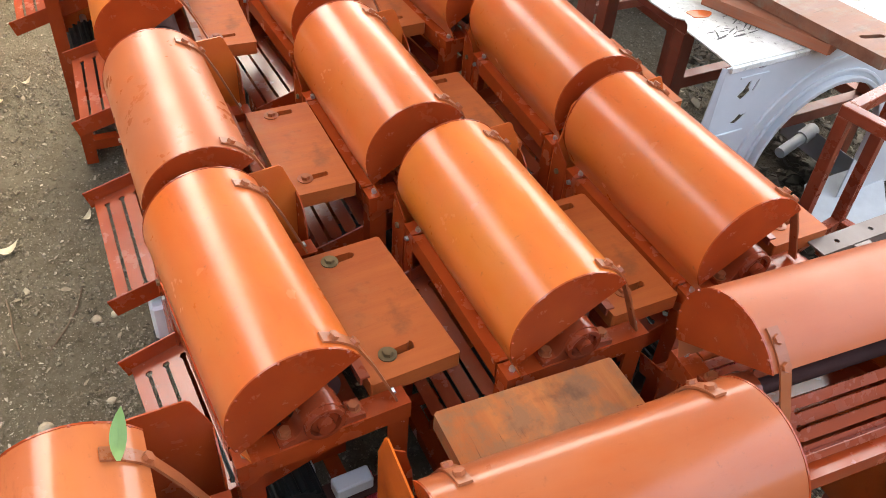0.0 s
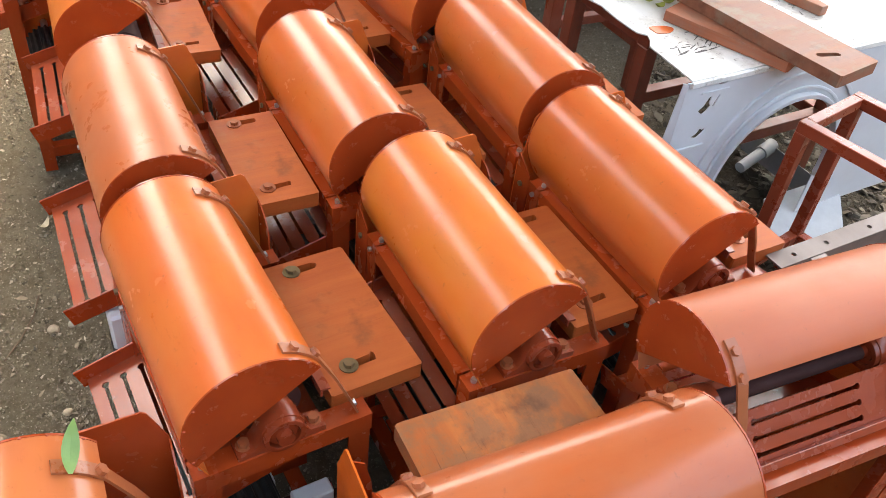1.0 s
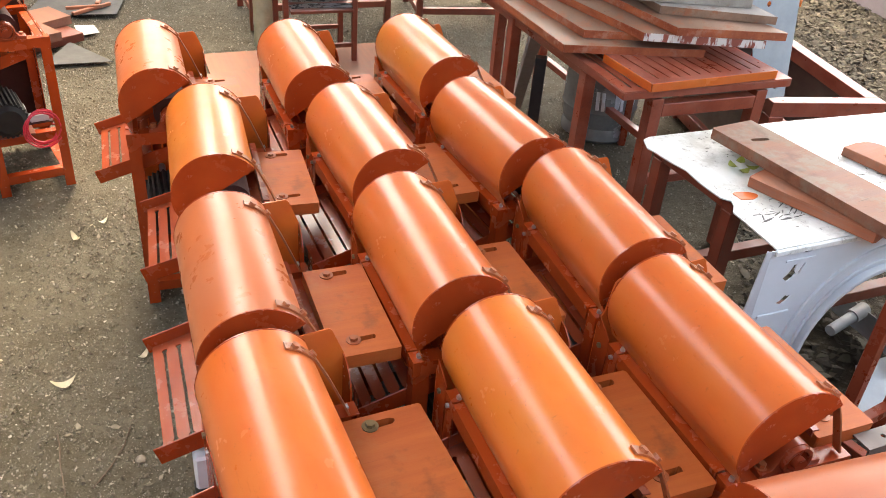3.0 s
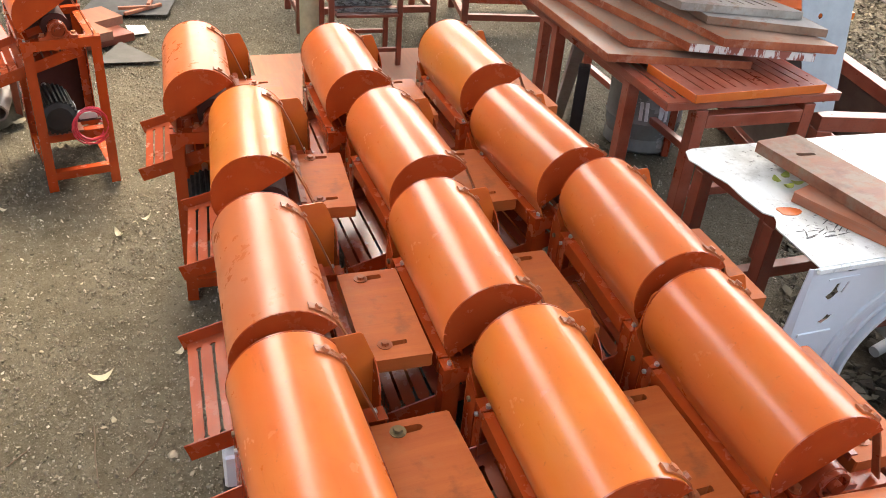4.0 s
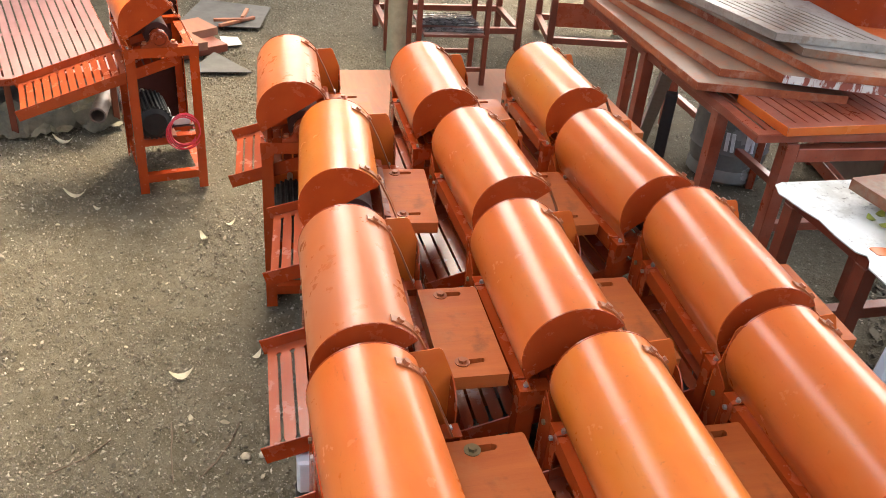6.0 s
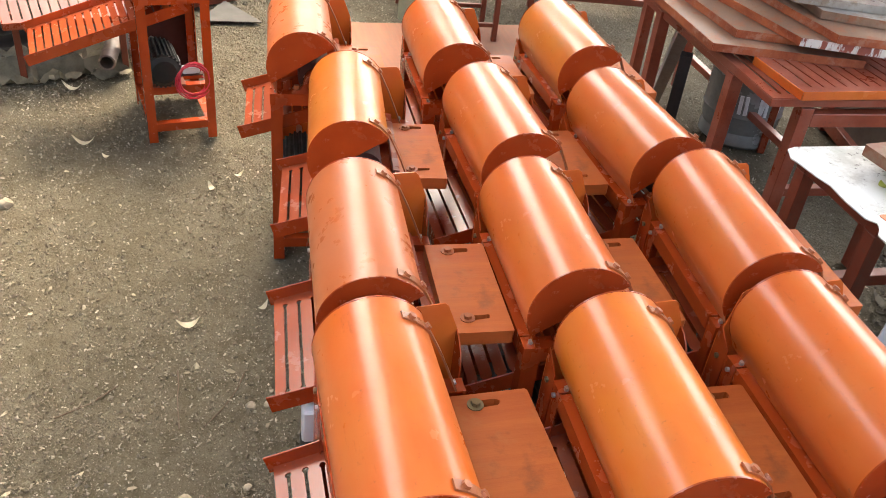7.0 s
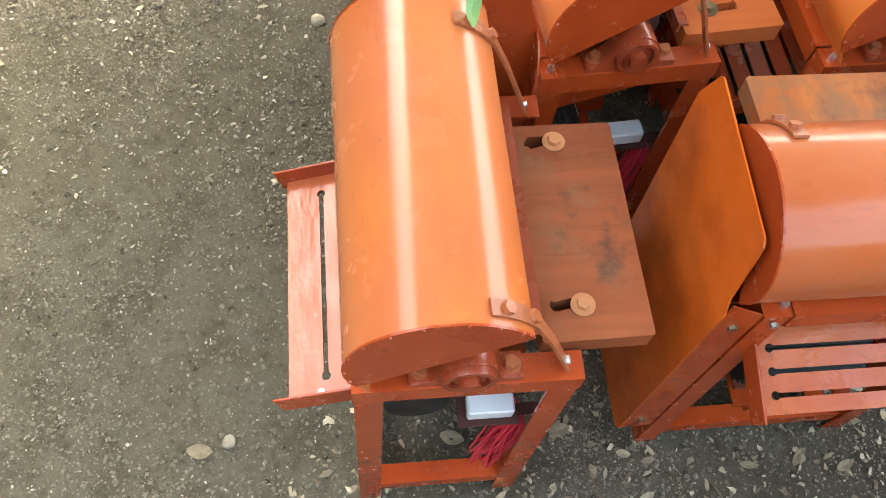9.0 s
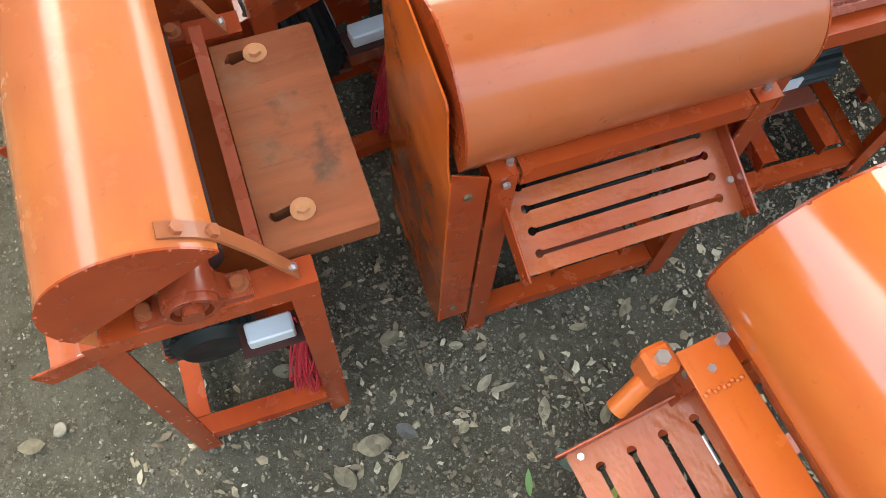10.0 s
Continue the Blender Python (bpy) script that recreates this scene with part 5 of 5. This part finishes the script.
heap("gravel", "fine grit and small stones scattered over the soil", GRIT, 45000, near, lambda r: 0.0011 + 0.0042 * r.random() ** 3, 11, "gravel")
CLOD = leafy("soil_crumbs", [(0.17, 0.145, 0.10), (0.21, 0.18, 0.13), (0.15, 0.127, 0.088), (0.23, 0.20, 0.15), (0.18, 0.155, 0.11), (0.26, 0.23, 0.175)], 0.95)


def patchy(x0, x1, y0, y1, rn):
    """A place in the given stretch, thicker in some patches than in others."""
    while True:
        q = Vector((rn.uniform(x0, x1), rn.uniform(y0, y1), 0.0))
        if noise.noise(q * 2.3) + 0.6 * noise.noise(q * 7.0 + Vector((3, 1, 0))) > rn.uniform(-0.45, 0.55):
            return q.x, q.y


def beside(rn):
    return patchy(-1.7, 1.0, -0.15, 1.5, rn)


heap("soil_crumbs", "loose soil crumbs and clods on the trodden ground", CLOD, 36000, beside, lambda r: 0.0016 + 0.0056 * r.random() ** 3, 13, "soil")
heap("soil_crumbs", "loose soil crumbs over the open yard", CLOD, 26000, lambda r: patchy(-3.4, -0.6, 1.0, 4.8, r), lambda r: 0.0025 + 0.009 * r.random() ** 3, 14, "soil")
PALEGRIT = leafy("pale_grit", [(0.16, 0.14, 0.11), (0.26, 0.235, 0.185), (0.20, 0.175, 0.135), (0.44, 0.40, 0.33), (0.30, 0.27, 0.21)], 0.9)
heap("gravel", "small stones scattered over the yard", PALEGRIT, 50000, far, lambda r: 0.002 + 0.007 * r.random() ** 3, 12, "gravel")


def litter(name, label, n, place, size, seed, mat):
    rn = random.Random(seed)
    vs, fs = [], []
    for _ in range(n):
        x, y = place(rn)
        ln = size(rn)
        wd, a, z = ln * rn.uniform(0.3, 0.7), rn.uniform(0, 6.28), soil_z(x, y) + 0.002
        m = Matrix.Translation((x, y, z + 0.002)) @ Euler((rn.uniform(-0.4, 0.4), rn.uniform(-0.4, 0.4), a)).to_matrix().to_4x4()
        o = len(vs)
        k = rn.uniform(-0.2, 0.25) * ln
        for p in ((-0.5, 0, 0), (-0.15, 0.5, k), (0.3, 0.38, k * 0.6), (0.5, 0, 0), (0.25, -0.42, k), (-0.2, -0.45, k * 0.5)):
            j = rn.uniform(0.45, 1.2)
            vs.append(tuple(m @ Vector((p[0] * ln * j, p[1] * wd * rn.uniform(0.35, 1.15), p[2] * rn.uniform(0.3, 1.8)))))
        fs += [(o, o + 1, o + 5), (o + 1, o + 2, o + 4, o + 5), (o + 2, o + 3, o + 4)]
    me = bpy.data.meshes.new(name)
    me.from_pydata(vs, [], fs)
    me.materials.append(mat)
    return tagged(new(name, me), label, "leaf litter", "", "stuff")


def alley(rn):
    while True:
        x, y = rn.uniform(-0.6, 1.6), rn.uniform(0.0, 2.0)
        if y < 0.30 + 0.55 * (x + 0.6) + 0.5 and x > -0.45:
            return x, y


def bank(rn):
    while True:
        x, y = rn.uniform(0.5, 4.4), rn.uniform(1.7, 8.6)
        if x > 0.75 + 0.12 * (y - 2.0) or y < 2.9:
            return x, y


CRUSHED = leafy("crushed_leaves", [(0.28, 0.225, 0.14), (0.13, 0.10, 0.065), (0.38, 0.31, 0.195), (0.18, 0.14, 0.088), (0.54, 0.47, 0.33), (0.24, 0.195, 0.13)])
litter("leaf_litter", "dry crushed leaves between the machines", 15000, alley, lambda r: 0.0025 + 0.032 * r.random() ** 6, 21, CRUSHED)
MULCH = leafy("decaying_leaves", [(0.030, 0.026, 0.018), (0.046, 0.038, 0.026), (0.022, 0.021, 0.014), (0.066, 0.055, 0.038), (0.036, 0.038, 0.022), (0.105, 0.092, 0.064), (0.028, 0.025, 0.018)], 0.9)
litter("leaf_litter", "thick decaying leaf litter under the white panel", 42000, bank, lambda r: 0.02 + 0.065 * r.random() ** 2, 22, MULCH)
FLAKES = leafy("pale_flakes", [(0.24, 0.205, 0.15), (0.38, 0.34, 0.26), (0.13, 0.11, 0.08), (0.46, 0.42, 0.34), (0.30, 0.265, 0.20)])
litter("leaf_litter", "small pale flakes and chaff trodden into the soil", 8000, near, lambda r: 0.002 + 0.008 * r.random() ** 3, 24, FLAKES)
def yard(rn):
    return rn.uniform(-3.6, -0.5), rn.uniform(0.6, 6.0)


litter("leaf_litter", "pale bits of chaff and leaf over the open yard", 14000, yard, lambda r: 0.004 + 0.018 * r.random() ** 4, 25, FLAKES)
litter("leaf_litter", "sparse bits of leaf across the yard", 6000, far, lambda r: 0.006 + 0.03 * r.random() ** 4, 23, LITTER)

STONE = leafy("single_stone", [(0.24, 0.21, 0.16), (0.34, 0.30, 0.22), (0.20, 0.18, 0.14)], 0.85)
for x, y, r in ((-0.943, 1.706, 0.016), (-0.902, 1.734, 0.012), (-2.304, 2.245, 0.03), (-0.804, 1.448, 0.012), (-0.927, 1.347, 0.018), (-0.60, 0.31, 0.014)):
    rn = random.Random(int(x * 999))
    bm = B()
    bmesh.ops.create_icosphere(bm, subdivisions=2, radius=r)
    for v in bm.verts:
        v.co = v.co * (1 + 0.35 * noise.noise(v.co * 60 + Vector((x, y, 0)))) * 1.0
        v.co.z *= 0.65
    solo("stone", bm, STONE, "small rounded stone on the soil", "stone", pose(x, y, soil_z(x, y) + r * 0.35, 0, 0, rn.uniform(0, 360)), "stones", "", True)
TWIG = plain("dry_twig", (0.12, 0.085, 0.055), 0.8)
for pts in (
    ((-1.222, 1.752), (-1.185, 1.70), (-1.153, 1.653), (-1.115, 1.60), (-1.082, 1.549)), ((-1.032, 1.821), (-1.018, 1.753), (-1.01, 1.661), (-1.018, 1.586)),
    ((-1.343, 1.628), (-1.365, 1.537), (-1.412, 1.446)), ((-2.0, 3.9), (-1.9, 4.1), (-1.86, 4.3)), ((0.02, 0.62), (0.06, 0.55), (0.12, 0.49)), ((0.30, 0.62), (0.36, 0.57), (0.40, 0.50)),
):
    bm = tube(B(), [(x + 0.003 * math.sin(90 * y), y, soil_z(x, y) + 0.004) for x, y in pts], 0.0022, 6)
    solo("twig", bm, TWIG, "thin dry twig lying on the soil", "twig", None, "twigs", "", True)

# ---- the open shed's roof overhead ----
ROOF = plain("weathered_roof_sheet", (0.30, 0.28, 0.26), 0.75, 0.0, 3, 0.4)
x0, x1, y0, y1, zr = -2.05, 1.85, 0.20, 8.5, 3.1
bm = B()
cols = [x0 + (x1 - x0) * k / 420 for k in range(421)]
rows = []
for y in (y0, y1):
    rows.append([bm.verts.new((x, y, zr + 0.018 * math.sin(x * 2 * math.pi / 0.1))) for x in cols])
for k in range(420):
    bm.faces.new((rows[0][k], rows[0][k + 1], rows[1][k + 1], rows[1][k]))
bmesh.ops.solidify(bm, geom=bm.faces[:], thickness=0.004)
solo("ceiling", bm, ROOF, "plain weathered corrugated roof of the open shed", "roof", None, "", "structure")

# two unseen roofs, added only to keep sky light off the yard
for nm, x0, x1, y0, y1, label in (("ceiling_north", -6.3, -2.1, 6.4, 9.0, "unseen corrugated roof added to shade the back of the yard"), ("ceiling_west", -6.3, -3.25, -0.8, 6.3, "unseen corrugated roof added to narrow the western sky")):
    bm = B()
    n = int((x1 - x0) * 55)
    cols = [x0 + (x1 - x0) * k / n for k in range(n + 1)]
    rows = [[bm.verts.new((x, y, zr - 0.06 + 0.018 * math.sin(x * 2 * math.pi / 0.1))) for x in cols] for y in (y0, y1)]
    for k in range(n):
        bm.faces.new((rows[0][k], rows[0][k + 1], rows[1][k + 1], rows[1][k]))
    bmesh.ops.solidify(bm, geom=bm.faces[:], thickness=0.004)
    solo(nm, bm, ROOF, label, "roof", None, "", "structure")

# ---- plain walls added round the yard, outside the view, to block low sky light ----
for nm, x0, x1, y0, y1, top in (("wall_north", -6.6, 5.2, 10.4, 10.6, 1.8), ("wall_south", -6.6, 5.2, -3.2, -3.0, 3.4), ("wall_west", -6.6, -6.4, -2.999, 10.399, 4.7), ("wall_south_east", 5.0, 5.2, -2.999, 10.399, 2.2)):
    solo(nm, box(B(), x0, x1, y0, y1, -0.05, top, 0.01), plain("dark_sky_blocker", (0.10, 0.095, 0.085), 0.9, 0.0, 5, 0.5), "plain dark wall added out of view to block low sky", "wall", None, "", "structure")
